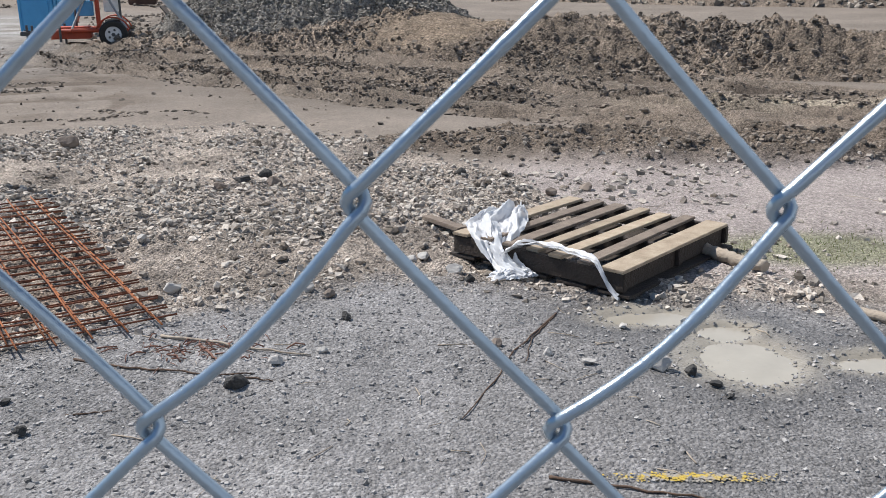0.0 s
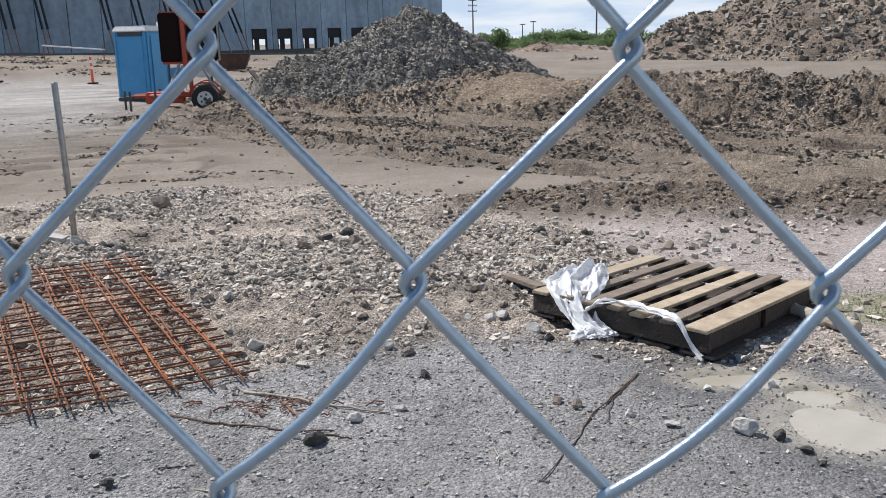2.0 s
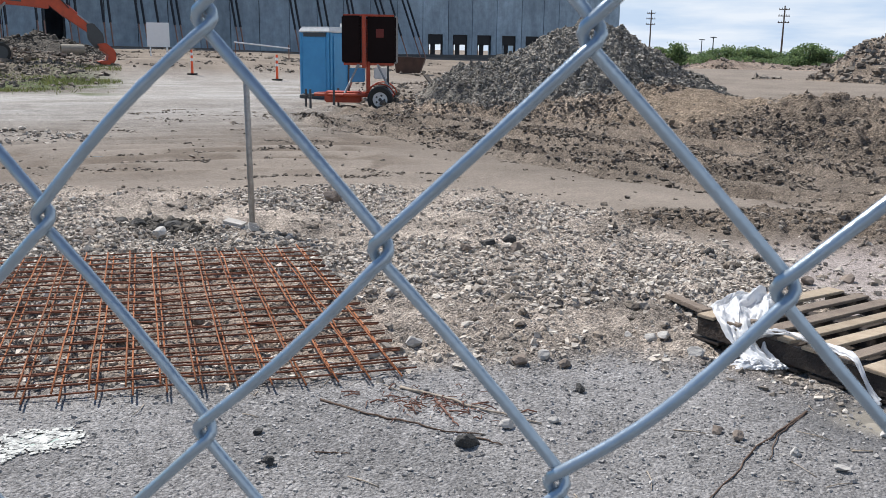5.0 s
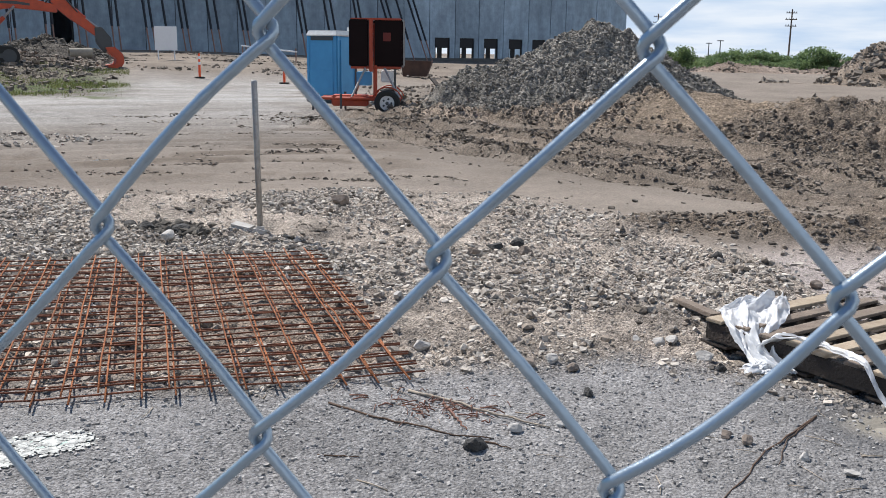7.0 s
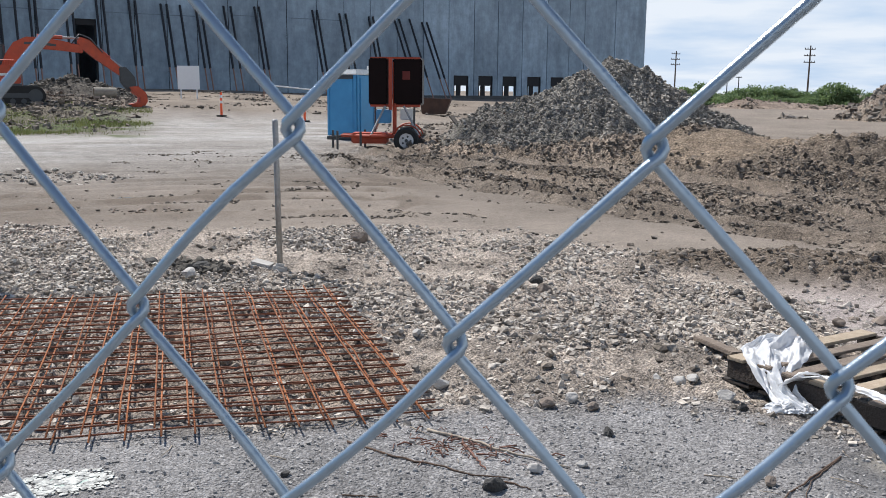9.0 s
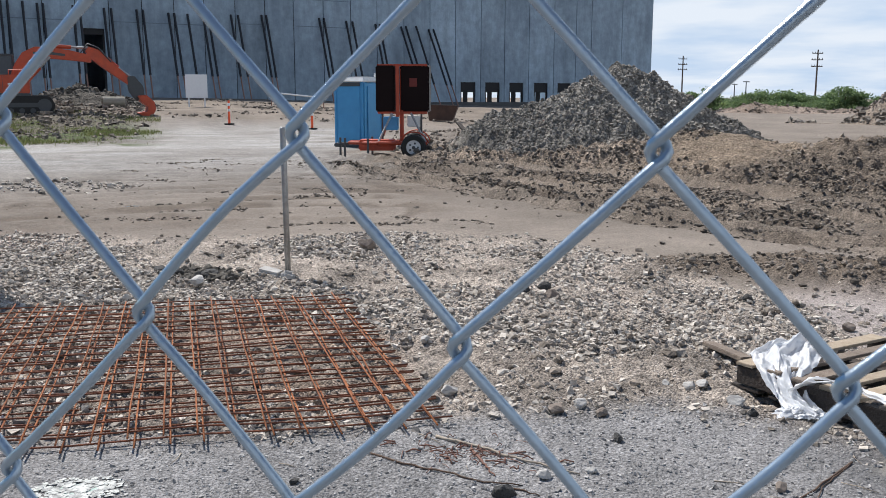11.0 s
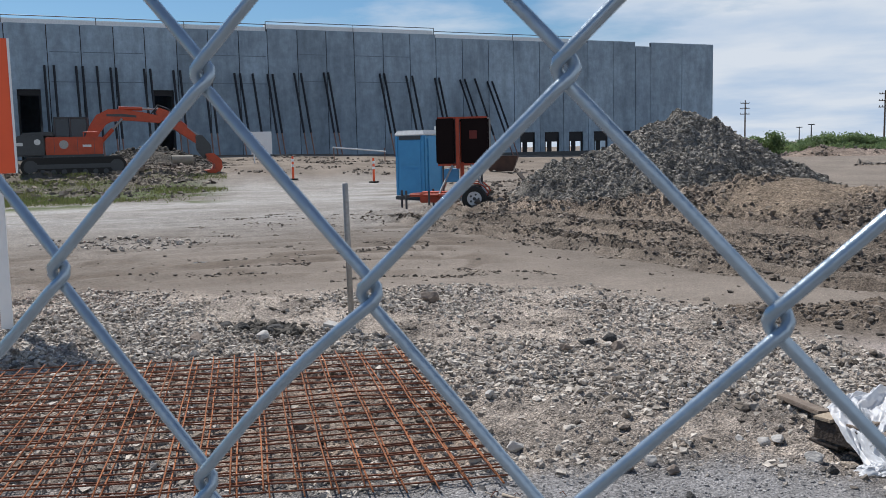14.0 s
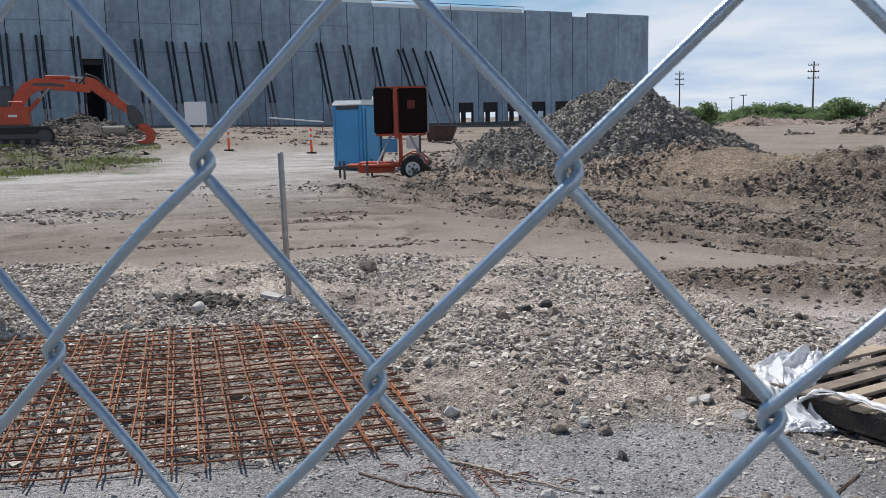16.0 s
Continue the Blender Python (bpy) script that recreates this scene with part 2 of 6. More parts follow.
BLACKPANEL.node_tree.nodes["Principled BSDF"].inputs["Specular IOR Level"].default_value = 0.1
TRAILERRED = material("dulled_orange_enamel", (0.47, 0.062, 0.02), 0.55, 0, (0.30, 0.043, 0.018), 5)
SKIPRUST = material("brown_skip_rust", (0.11, 0.06, 0.042), 0.85, 0, (0.06, 0.035, 0.028), 3)
RUBBER = material("black_rubber", (0.018, 0.018, 0.018), 0.85, 0, (0.03, 0.028, 0.025), 10)
RIM = material("white_wheel_rim", (0.74, 0.74, 0.74), 0.4)
GLASS = material("dark_cab_glass", (0.03, 0.04, 0.05), 0.08)
GREYPAINT = material("dark_grey_enamel", (0.06, 0.065, 0.07), 0.5)
CHALK = material("white_marking_paint", (0.66, 0.67, 0.63), 0.9, 0, (0.30, 0.30, 0.29), 22, 0.6, 90, spread=0.2)
GREENISH = material("green_marking_paint", (0.30, 0.46, 0.40), 0.9, 0, (0.5, 0.53, 0.49), 18)
YELLOW = material("yellow_marking_paint", (0.46, 0.33, 0.06), 0.9, 0, (0.30, 0.275, 0.24), 20, 0.5, 80, spread=0.12)
TWIG = material("dry_twig", (0.14, 0.085, 0.055), 0.9, 0, (0.06, 0.04, 0.03), 20, 0.4, 90)
ROOTS = material("reddish_dead_roots", (0.24, 0.12, 0.085), 0.9, 0, (0.11, 0.055, 0.04), 20, 0.4, 90)
LOG = material("barkless_pale_branch", (0.42, 0.36, 0.29), 0.9, 0, (0.26, 0.21, 0.16), 8, 0.6, 40)
LEAF = material("tree_leaves", (0.22, 0.30, 0.12), 0.7, 0, (0.095, 0.155, 0.075), 0.9, spread=0.3)
BARK = material("bark", (0.11, 0.085, 0.06), 0.9)
GRASS = material("sparse_grass", (0.105, 0.155, 0.04), 0.8, 0, (0.15, 0.135, 0.06), 5)
for m in (LEAF, GRASS):
    n, l = m.node_tree.nodes, m.node_tree.links
    thin, both = n.new("ShaderNodeBsdfTranslucent"), n.new("ShaderNodeMixShader")
    both.inputs[0].default_value = 0.45
    l.new(n["Principled BSDF"].inputs["Base Color"].links[0].from_socket, thin.inputs[0])
    l.new(n["Principled BSDF"].outputs[0], both.inputs[1])
    l.new(thin.outputs[0], both.inputs[2])
    l.new(both.outputs[0], n["Material Output"].inputs[0])
PALE = material("pale_limestone", (0.50, 0.48, 0.45), 0.9, 0, (0.33, 0.31, 0.29), 9, 0.5, 45)
POLE = material("creosoted_pole", (0.13, 0.10, 0.08), 0.9)
MUDWATER = material("muddy_water", (0.355, 0.325, 0.27), 0.15, 0, (0.29, 0.264, 0.22), 6)


# ---- small builders ----
def part(name, bm, mat, parent=None, label=""):
    me = bpy.data.meshes.new(name)
    bm.to_mesh(me)
    bm.free()
    if mat:
        me.materials.append(mat)
    ob = new(name, me)
    ob.parent = parent
    if label:
        tagged(ob, label)
    return ob


def thing(name, m, label, category, group="", kind=""):
    ob = new(name)
    ob.matrix_world = m
    return tagged(ob, label, category, group, kind)


def box(bm, size, m=Matrix(), bevel=0.0):
    made = bmesh.ops.create_cube(bm, size=1, matrix=m @ Matrix.Diagonal((*size, 1)))["verts"]
    if bevel:
        edges = list({e for v in made for e in v.link_edges})
        bmesh.ops.bevel(bm, geom=edges, offset=bevel, segments=2, affect="EDGES")
    return bm


def boxed(name, size, m, mat, parent=None, bevel=0.0, label=""):
    return part(name, box(bmesh.new(), size, m, bevel), mat, parent, label)


def rod(bm, a, b, r0, r1=None, sides=10):
    a, b = Vector(a), Vector(b)
    d = b - a
    m = Matrix.Translation((a + b) / 2) @ d.to_track_quat("Z", "Y").to_matrix().to_4x4()
    bmesh.ops.create_cone(bm, cap_ends=True, segments=sides, radius1=r0, radius2=r0 if r1 is None else r1, depth=d.length, matrix=m)
    return bm


def tube(bm, points, radii, sides=8):
    """A bent round bar through points."""
    pts = [Vector(p) for p in points]
    rings = []
    side = None
    for i, p in enumerate(pts):
        d = (pts[min(i + 1, len(pts) - 1)] - pts[max(i - 1, 0)]).normalized()
        if side is None:
            side = d.orthogonal().normalized()
        side = (side - d * side.dot(d)).normalized()
        up = d.cross(side)
        r = radii[i] if isinstance(radii, (list, tuple)) else radii
        rings.append([bm.verts.new(p + (side * math.cos(k * math.tau / sides) + up * math.sin(k * math.tau / sides)) * r) for k in range(sides)])
    for a, b in zip(rings, rings[1:]):
        for k in range(sides):
            f = bm.faces.new((a[k], a[(k + 1) % sides], b[(k + 1) % sides], b[k]))
            f.smooth = True
    bm.faces.new(rings[0][::-1])
    bm.faces.new(rings[-1])
    return bm


def sheet(name, verts, faces, mat, smooth=True, parent=None):
    """A mesh from arrays; faces all have the same number of corners."""
    me = bpy.data.meshes.new(name)
    verts, faces = np.asarray(verts, np.float32), np.asarray(faces, np.int32)
    k = faces.shape[1]
    me.vertices.add(len(verts))
    me.vertices.foreach_set("co", verts.ravel())
    me.loops.add(faces.size)
    me.loops.foreach_set("vertex_index", faces.ravel())
    me.polygons.add(len(faces))
    me.polygons.foreach_set("loop_start", np.arange(0, faces.size, k, dtype=np.int32))
    me.polygons.foreach_set("use_smooth", np.full(len(faces), smooth))
    me.update(calc_edges=True)
    me.validate()
    me.materials.append(mat)
    ob = new(name, me)
    ob.parent = parent
    return ob


rng = np.random.default_rng(7)
LATTICE = rng.random((256, 256))


def vnoise(x, y):
    xi, yi = np.floor(x).astype(int), np.floor(y).astype(int)
    fx, fy = x - xi, y - yi
    fx, fy = fx * fx * (3 - 2 * fx), fy * fy * (3 - 2 * fy)
    g = lambda i, j: LATTICE[(xi + i) % 256, (yi + j) % 256]
    return (g(0, 0) * (1 - fx) + g(1, 0) * fx) * (1 - fy) + (g(0, 1) * (1 - fx) + g(1, 1) * fx) * fy


def fbm(x, y, octaves=4, gain=0.5):
    s, a, n = 0.0, 1.0, 0.0
    for o in range(octaves):
        s, n = s + a * (vnoise(x * 2 ** o + 17.3 * o, y * 2 ** o + 41.7 * o) - 0.5), n + a
        a *= gain
    return s / n * 2


def ss(a, b, v):
    t = np.clip((v - a) / (b - a), 0, 1)
    return t * t * (3 - 2 * t)


def near_line(x, y, pts):
    """Distance to a bent line, and the line's third value at the nearest place."""
    best, val = np.full(np.shape(x), 1e9), np.zeros(np.shape(x))
    for (ax, ay, ah), (bx, by, bh) in zip(pts, pts[1:]):
        t = np.clip(((x - ax) * (bx - ax) + (y - ay) * (by - ay)) / ((bx - ax) ** 2 + (by - ay) ** 2), 0, 1)
        d = np.hypot(x - ax - t * (bx - ax), y - ay - t * (by - ay))
        m = d < best
        best, val = np.where(m, d, best), np.where(m, ah + t * (bh - ah), val)
    return best, val


def polar(az, r, h=0.0):
    return (-r * math.sin(radians(az)), r * math.cos(radians(az)), h)


# ---- the lie of the land ----
LOW_BERM = [(-0.1, 8.75, 0.05), (0.8, 8.6, 0.13), (2.0, 8.25, 0.14), (4.0, 8.1, 0.13), (6.5, 8.3, 0.12), (9, 8.8, 0.1)]
MESH_O, MESH_U, MESH_V = Vector((-1.278, 4.015, 0)), Vector((-0.879, -0.477, 0)).normalized(), Vector((-0.542, 0.84, 0)).normalized()
PUDDLES = [(1.06, 4.06, 0.17, 0.05, -4), (1.36, 3.55, 0.16, 0.18, 25), (1.36, 3.88, 0.08, 0.035, 0), (1.95, 3.5, 0.2, 0.05, -10)]


def zones(x, y):
    """How much of each kind of ground lies at a place."""
    w = fbm(x * 0.9, y * 0.9, 4) * 0.5
    r, az = np.hypot(x, y), np.degrees(np.arctan2(-x, y))
    front = np.interp(x, [-9, -2.8, -1.7, -0.84, -0.27, 0.3, 0.9, 2, 6], [1.9, 3.45, 4.0, 4.4, 4.55, 4.45, 4.15, 4.0, 3.6])
    back = np.interp(x, [-12, -6.7, -5, -3.9, -2, -0.7, 0.6, 1.0, 1.4, 3, 8], [8.0, 8.5, 9.1, 9.7, 10.0, 9.1, 7.6, 5.8, 4.5, 4.1, 3.6])
    grey = 1 - ss(-0.25, 0.3, y - front + w * 0.7)
    stony = (1 - grey) * (1 - ss(-0.5, 0.35, y - back + w * 0.8))
    pink = (1 - grey) * (1 - stony) * (1 - ss(7.2, 8.3, y + w * 0.7)) * ss(-0.5, 0.8, x)
    across = (x + 9) * 0.654 + (y - 20.6) * 0.757
    ruts = ss(-1.7, -0.9, across + w) * (1 - ss(3.2, 4.5, across)) * ss(-11, -7.5, x) * (1 - grey) * (1 - stony)
    lowd, lowh = near_line(x, y, LOW_BERM)
    low = 1 - ss(0.25, 0.75, lowd + w * 0.6)
    pale = ss(19, 26, az + w * 8) * ss(13, 24, r) * (1 - ss(38, 50, r))
    return dict(w=w, r=r, az=az, grey=grey, stony=stony, pink=pink, across=across, ruts=ruts, low=low, lowh=lowh, pale=pale)


def rise(r, az):
    """The ground climbs towards the building."""
    left = ss(8, 34, az)
    return left * (0.9 * ss(34, 55, r) + 0.6 * ss(58, 84, r)) + (1 - left) * 0.65 * ss(55, 98, r) * ss(0, 8, az)


def land(x, y, z=None):
    """Height of the ground."""
    x, y = np.asarray(x, float), np.asarray(y, float)
    z = z or zones(x, y)
    r = z["r"]
    h = rise(r, z["az"]) + fbm(x * 0.25, y * 0.25, 3) * 0.05 * ss(6, 14, r)
    c = z["across"] + 0.35 * fbm(x * 0.6, y * 0.6, 2)
    h = h + fbm(x * 3.1, y * 3.1, 3) * (0.008 + 0.04 * z["stony"] + 0.05 * z["ruts"] + 0.07 * z["low"])
    h = h + fbm(x * 13, y * 13, 3) * (0.005 + 0.034 * z["stony"] + 0.05 * z["low"] + 0.045 * z["ruts"] * ss(0.35, 0.7, vnoise(c * 3.1 + 7, x * 0.35)))
    wave = np.sin(c * math.tau / 0.62) + 0.5 * np.sin(c * math.tau / 0.27 + 2)
    h = h + z["ruts"] * wave * 0.095 * (0.4 + vnoise(x * 0.8, y * 0.8))
    arcs = np.sin((r + 1.2 * fbm(x * 0.15, y * 0.15, 2)) * math.tau / 0.8)
    h = h + arcs * 0.028 * ss(10, 13, r) * (1 - ss(24, 30, r)) * ss(16, 22, z["az"])
    h = h + z["low"] * z["lowh"]
    rough = ss(11, 14, z["az"]) * (1 - ss(17.5, 19.5, z["az"])) * ss(21, 24, r) * (1 - ss(34, 44, r))
    h = h + rough * (0.16 + 0.35 * fbm(x * 0.8, y * 0.8, 4))
    bank = ss(35, 40, z["az"]) * ss(38, 46, r) * (1 - ss(70, 80, r))
    h = h + bank * (0.15 + 0.5 * fbm(x * 0.5, y * 0.5, 4) + 0.1 * fbm(x * 2, y * 2, 3))
    # a hollow scraped out beside the post
    h = h - 0.03 * (1 - ss(0.2, 1.0, np.hypot((x + 4.42) / 0.42, (y - 7.02) / 0.3) + z["w"] * 0.6))
    for px, py, pa, pb, _ in PUDDLES:
        h = h - 0.036 * (1 - ss(0.6, 1.35, np.hypot((x - px) / (pa + 0.05), (y - py) / (pb + 0.05))))
    return h


def muddy(x, y, z):
    """Smooth silt round the puddles."""
    out = np.zeros(len(x))
    for px, py, pa, pb, _ in PUDDLES:
        out = np.maximum(out, 1 - ss(0.75, 1.8, np.hypot((x - px) / (pa + 0.07), (y - py) / (pb + 0.07)) + z["w"] * 0.7))
    return out


def soil(x, y, z):
    """Colour of the ground, and how wet it is."""
    def c(*v):
        return np.array(v)[None, :]
    def over(base, col, m):
        return base * (1 - m[:, None]) + col * m[:, None]
    n = np.clip(0.5 + fbm(x * 0.5, y * 0.5, 4), 0, 1)
    out = over(np.repeat(c(0.165, 0.138, 0.113), len(x), 0), c(0.225, 0.19, 0.158), n)
    out = over(out, c(0.225, 0.18, 0.14), z["ruts"] * (0.35 + 0.65 * n))
    cc = z["across"] + 0.35 * fbm(x * 0.6, y * 0.6, 2)
    strip = ss(0.5, 0.72, 0.65 * vnoise(cc * 3.1 + 7, x * 0.35) + 0.35 * vnoise(x * 2.5, y * 2.5))
    out = over(out, c(0.105, 0.083, 0.065), z["ruts"] * strip * 0.85)
    rw = z["r"] + 1.2 * fbm(x * 0.15, y * 0.15, 2)
    strip = ss(0.5, 0.64, 0.6 * vnoise(rw * 2.0, z["az"] * 0.12) + 0.4 * vnoise(x * 3, y * 3)) * ss(10, 13, z["r"]) * (1 - ss(24, 30, z["r"])) * ss(14, 20, z["az"])
    out = over(out, c(0.13, 0.103, 0.08), strip * 0.95)
    out = over(out, c(0.34, 0.325, 0.307), z["pale"] * (0.5 + 0.5 * n))
    # pale streaks: reflections off the wet road, painted into the soil colour
    streak = ss(0.52, 0.7, vnoise(rw * 0.9 + 3, z["az"] * 0.06)) * ss(27, 31, z["r"]) * (1 - ss(44, 52, z["r"])) * ss(20, 24, z["az"])
    out = over(out, c(0.43, 0.415, 0.395), streak * 0.5)
    lines = ss(0.55, 0.7, vnoise(rw * 3.3 + 9, z["az"] * 0.05)) * ss(14, 20, z["r"]) * (1 - ss(40, 46, z["r"])) * ss(17, 22, z["az"])
    out = over(out, c(0.20, 0.178, 0.152), lines * 0.7 * n)
    beyond = ss(43, 49, z["r"] + z["w"] * 5) * ss(8, 14, z["az"])
    out = over(out, over(np.repeat(c(0.135, 0.108, 0.084), len(x), 0), c(0.23, 0.19, 0.152), n), beyond * 0.9)
    out = over(out, c(0.37, 0.322, 0.30), z["pink"] * 0.9)
    out = over(out, c(0.38, 0.325, 0.275), z["stony"])
    out = over(out, c(0.272, 0.263, 0.26) * (1 - 0.25 * ss(-0.6, 1.2, x))[:, None], z["grey"])
    out = over(out, c(0.165, 0.13, 0.10), z["low"])
    # shadows among the hollow's clods, painted as dark ground
    out = over(out, c(0.10, 0.085, 0.068), 0.85 * (1 - ss(0.3, 1.1, np.hypot((x + 4.42) / 0.45, (y - 7.02) / 0.33) + z["w"] * 0.6)))
    dug = ss(33, 37, z["az"] + z["w"] * 4) * ss(31, 36, z["r"]) * (1 - ss(75, 90, z["r"]))
    out = over(out, c(0.115, 0.096, 0.072), dug * 0.94)
    green = ss(33, 37, z["az"]) * ss(29, 32, z["r"]) * (1 - ss(40, 46, z["r"])) * ss(0.4, 0.62, n)
    out = over(out, c(0.085, 0.105, 0.035), green)
    green = (1 - ss(0.35, 0.75, np.hypot((x - 2.3) / 1.1, (y - 5.15) / 0.6))) * ss(0.35, 0.6, n)
    out = over(out, c(0.17, 0.19, 0.08), green * 0.6)
    # dried tan silt between the bank and the low ridge
    dry = 1 - ss(0.45, 1.0, np.hypot((x - 4.50) / 2.2, (y - 11.08) / 0.8) + z["w"] * 0.9)
    out = over(out, c(0.40, 0.345, 0.265), dry * 0.75)
    # dark earth shows between drifts of stone, and rust has washed into the ground under the mesh
    blot = fbm(x * 1.9 + 2, y * 1.9, 5)
    out = out * (1 + np.clip(blot * 0.9, -0.4, 0.25) * (0.75 * z["stony"] + 0.3 * z["grey"]))[:, None]
    e = (x - MESH_O.x) * MESH_V.x + (y - MESH_O.y) * MESH_V.y
    q = (x - MESH_O.x) * MESH_U.x + (y - MESH_O.y) * MESH_U.y
    out = over(out, c(0.25, 0.16, 0.108), 0.5 * ss(0.2, 0.9, e + z["w"]) * (1 - ss(2.6, 2.9, e)) * ss(-0.2, 0.1, q) * ss(-0.4, 0.3, blot + 0.2))
    silt = muddy(x, y, z)
    out = over(out, c(0.305, 0.274, 0.222), silt * 0.9)
    wet = np.zeros(len(x))
    for px, py, pa, pb, _ in PUDDLES:
        wet = np.maximum(wet, 1 - ss(0.8, 2.2, np.hypot((x - px) / (pa + 0.14), (y - py) / (pb + 0.14)) + z["w"] * 0.8))
    damp = ss(0.52, 0.75, 0.5 + fbm(x * 0.7 + 5, y * 0.7, 3)) * z["grey"] * (0.3 + 0.5 * ss(-0.8, 0.6, x))
    wet = np.maximum(wet, damp)
    out = out * (1 - 0.38 * (wet * (1 - 0.85 * silt))[:, None])
    return np.c_[out, wet]


def soil_tags(ob, rgba, grain=None):
    g = ob.data.attributes.new("grain", "FLOAT", "POINT")
    g.data.foreach_set("value", np.asarray(np.full(len(rgba), 0.85) if grain is None else grain, np.float32))
    a = ob.data.color_attributes.new("soil", "FLOAT_COLOR", "POINT")
    a.data.foreach_set("color", np.asarray(rgba, np.float32).ravel())


def grid_faces(n, m, wrap=False):
    i, j = np.meshgrid(np.arange(n - 1), np.arange(m if wrap else m - 1), indexing="ij")
    j2 = (j + 1) % m
    return np.stack([i * m + j, (i + 1) * m + j, (i + 1) * m + j2, i * m + j2], -1).reshape(-1, 4)


def build_ground():
    az = np.r_[np.linspace(-42, 58, 520), np.linspace(58, 318, 60)[1:-1]]
    rad = np.r_[0.0, np.linspace(0.5, 2.0, 10), 2.05 * (40 / 2.05) ** (np.linspace(0, 1, 470)), 40 * (4000 / 40) ** (np.linspace(0, 1, 90)[1:])]
    rr, aa = np.meshgrid(rad, np.radians(az), indexing="ij")
    x, y = (-rr * np.sin(aa)).ravel(), (rr * np.cos(aa)).ravel()
    z = zones(x, y)
    ob = sheet("ground", np.c_[x, y, land(x, y, z)], grid_faces(len(rad), len(az), True)[:, ::-1], SOIL)
    grain = 0.36 + 0.15 * fbm(x, y, 2) + 0.2 * z["pale"] + 0.45 * z["ruts"] + 0.55 * z["stony"] + 0.28 * z["grey"] + 0.3 * z["pink"] + 0.5 * z["low"] + 0.4 * ss(33, 37, z["az"]) * ss(30, 36, z["r"])
    soil_tags(ob, soil(x, y, z), np.clip(grain * (1 - 0.85 * muddy(x, y, z)), 0.05, 0.9))
    return tagged(ob, "rutted bare earth with crushed stone and mud", "ground", kind="structure")


build_ground()


# ---- loose lumps ----
def lump_template(seed, rough=0.28):
    bm = bmesh.new()
    bmesh.ops.create_icosphere(bm, subdivisions=1, radius=1)
    r = np.random.default_rng(seed)
    v = np.array([w.co[:] for w in bm.verts])
    f = np.array([[w.index for w in p.verts] for p in bm.faces])
    bm.free()
    # broken stone: pull corners in and cut flat sides
    v *= (1 + r.normal(0, rough, len(v)))[:, None]
    for _ in range(4):
        d = r.normal(size=3)
        d /= np.linalg.norm(d)
        over = np.maximum(v @ d - 0.72, 0)
        v -= over[:, None] * d
    return v, f


def chip_template(seed):
    """A broken chip: a box with its corners knocked about."""
    r = np.random.default_rng(500 + seed)
    v = np.array([(x, y, z) for x in (-1, 1) for y in (-1, 1) for z in (-1, 1)], float) * 0.72
    v += r.normal(0, 0.26, v.shape)
    q = [(0, 1, 3, 2), (4, 6, 7, 5), (0, 4, 5, 1), (2, 3, 7, 6), (0, 2, 6, 4), (1, 5, 7, 3)]
    f = np.array([t for a, b, c, d in q for t in ((a, b, c), (a, c, d))])
    return v, f


TEMPLATES = [lump_template(s) for s in range(24)]
CHIPS = [chip_template(s) for s in range(24)]


# crumbs of earth, blunter than broken stone
CRUMBS = [lump_template(900 + s, 0.15) for s in range(24)]


def scatter(name, x, y, size, mat, height=None, sink=0.25, flat=0.7, parent=None, smooth=False, seed=1, tilt=0.5, forms=None):
    """Many small lumps in one mesh, lying on the ground or on a given height."""
    r = np.random.default_rng(seed)
    z = land(x, y) if height is None else height
    n = len(x)
    forms = forms or TEMPLATES
    kind = r.integers(0, len(forms), n)
    vs, fs, off = [], [], 0
    for k, (tv, tf) in enumerate(forms):
        m = np.where(kind == k)[0]
        if not len(m):
            continue
        s = size[m][:, None] * np.c_[r.uniform(0.75, 1.25, len(m)), r.uniform(0.6, 1.0, len(m)), np.full(len(m), flat) * r.uniform(0.7, 1.2, len(m))]
        v = tv[None] * s[:, None, :]
        t = r.normal(0, tilt, len(m))
        c, d = np.cos(t)[:, None], np.sin(t)[:, None]
        v = np.stack([v[..., 0], v[..., 1] * c - v[..., 2] * d, v[..., 1] * d + v[..., 2] * c], -1)
        a = r.uniform(0, math.tau, len(m))
        c, d = np.cos(a)[:, None], np.sin(a)[:, None]
        v = np.stack([v[..., 0] * c - v[..., 1] * d, v[..., 0] * d + v[..., 1] * c, v[..., 2]], -1)
        v += np.c_[x[m], y[m], z[m] + size[m] * flat * (1 - 2 * sink) * 0.6][:, None, :]
        vs.append(v.reshape(-1, 3))
        fs.append((tf[None] + (np.arange(len(m)) * len(tv))[:, None, None] + off).reshape(-1, 3))
        off += v.shape[0] * v.shape[1]
    return sheet(name, np.concatenate(vs), np.concatenate(fs), mat, smooth, parent)


def spread(n, x0, x1, y0, y1, keep, seed):
    r = np.random.default_rng(seed)
    x, y = r.uniform(x0, x1, n), r.uniform(y0, y1, n)
    k = r.random(n) < keep(x, y)
    return x[k], y[k], r


def sizes(r, n, lo, hi, power=3.0):
    return lo + (hi - lo) * r.random(n) ** power


def off_pallet(x, y):
    """Nothing lies loose under the pallet, and no stone in the scraped hollow."""
    a = radians(47.8)
    u, v = (x - 0.962) * math.cos(a) + (y - 5.1) * math.sin(a), -(x - 0.962) * math.sin(a) + (y - 5.1) * math.cos(a)
    return ((np.abs(u) > 0.62) | (np.abs(v) > 0.6)) * ss(0.5, 1.0, np.hypot((x + 4.42) / 0.42, (y - 7.02) / 0.3))


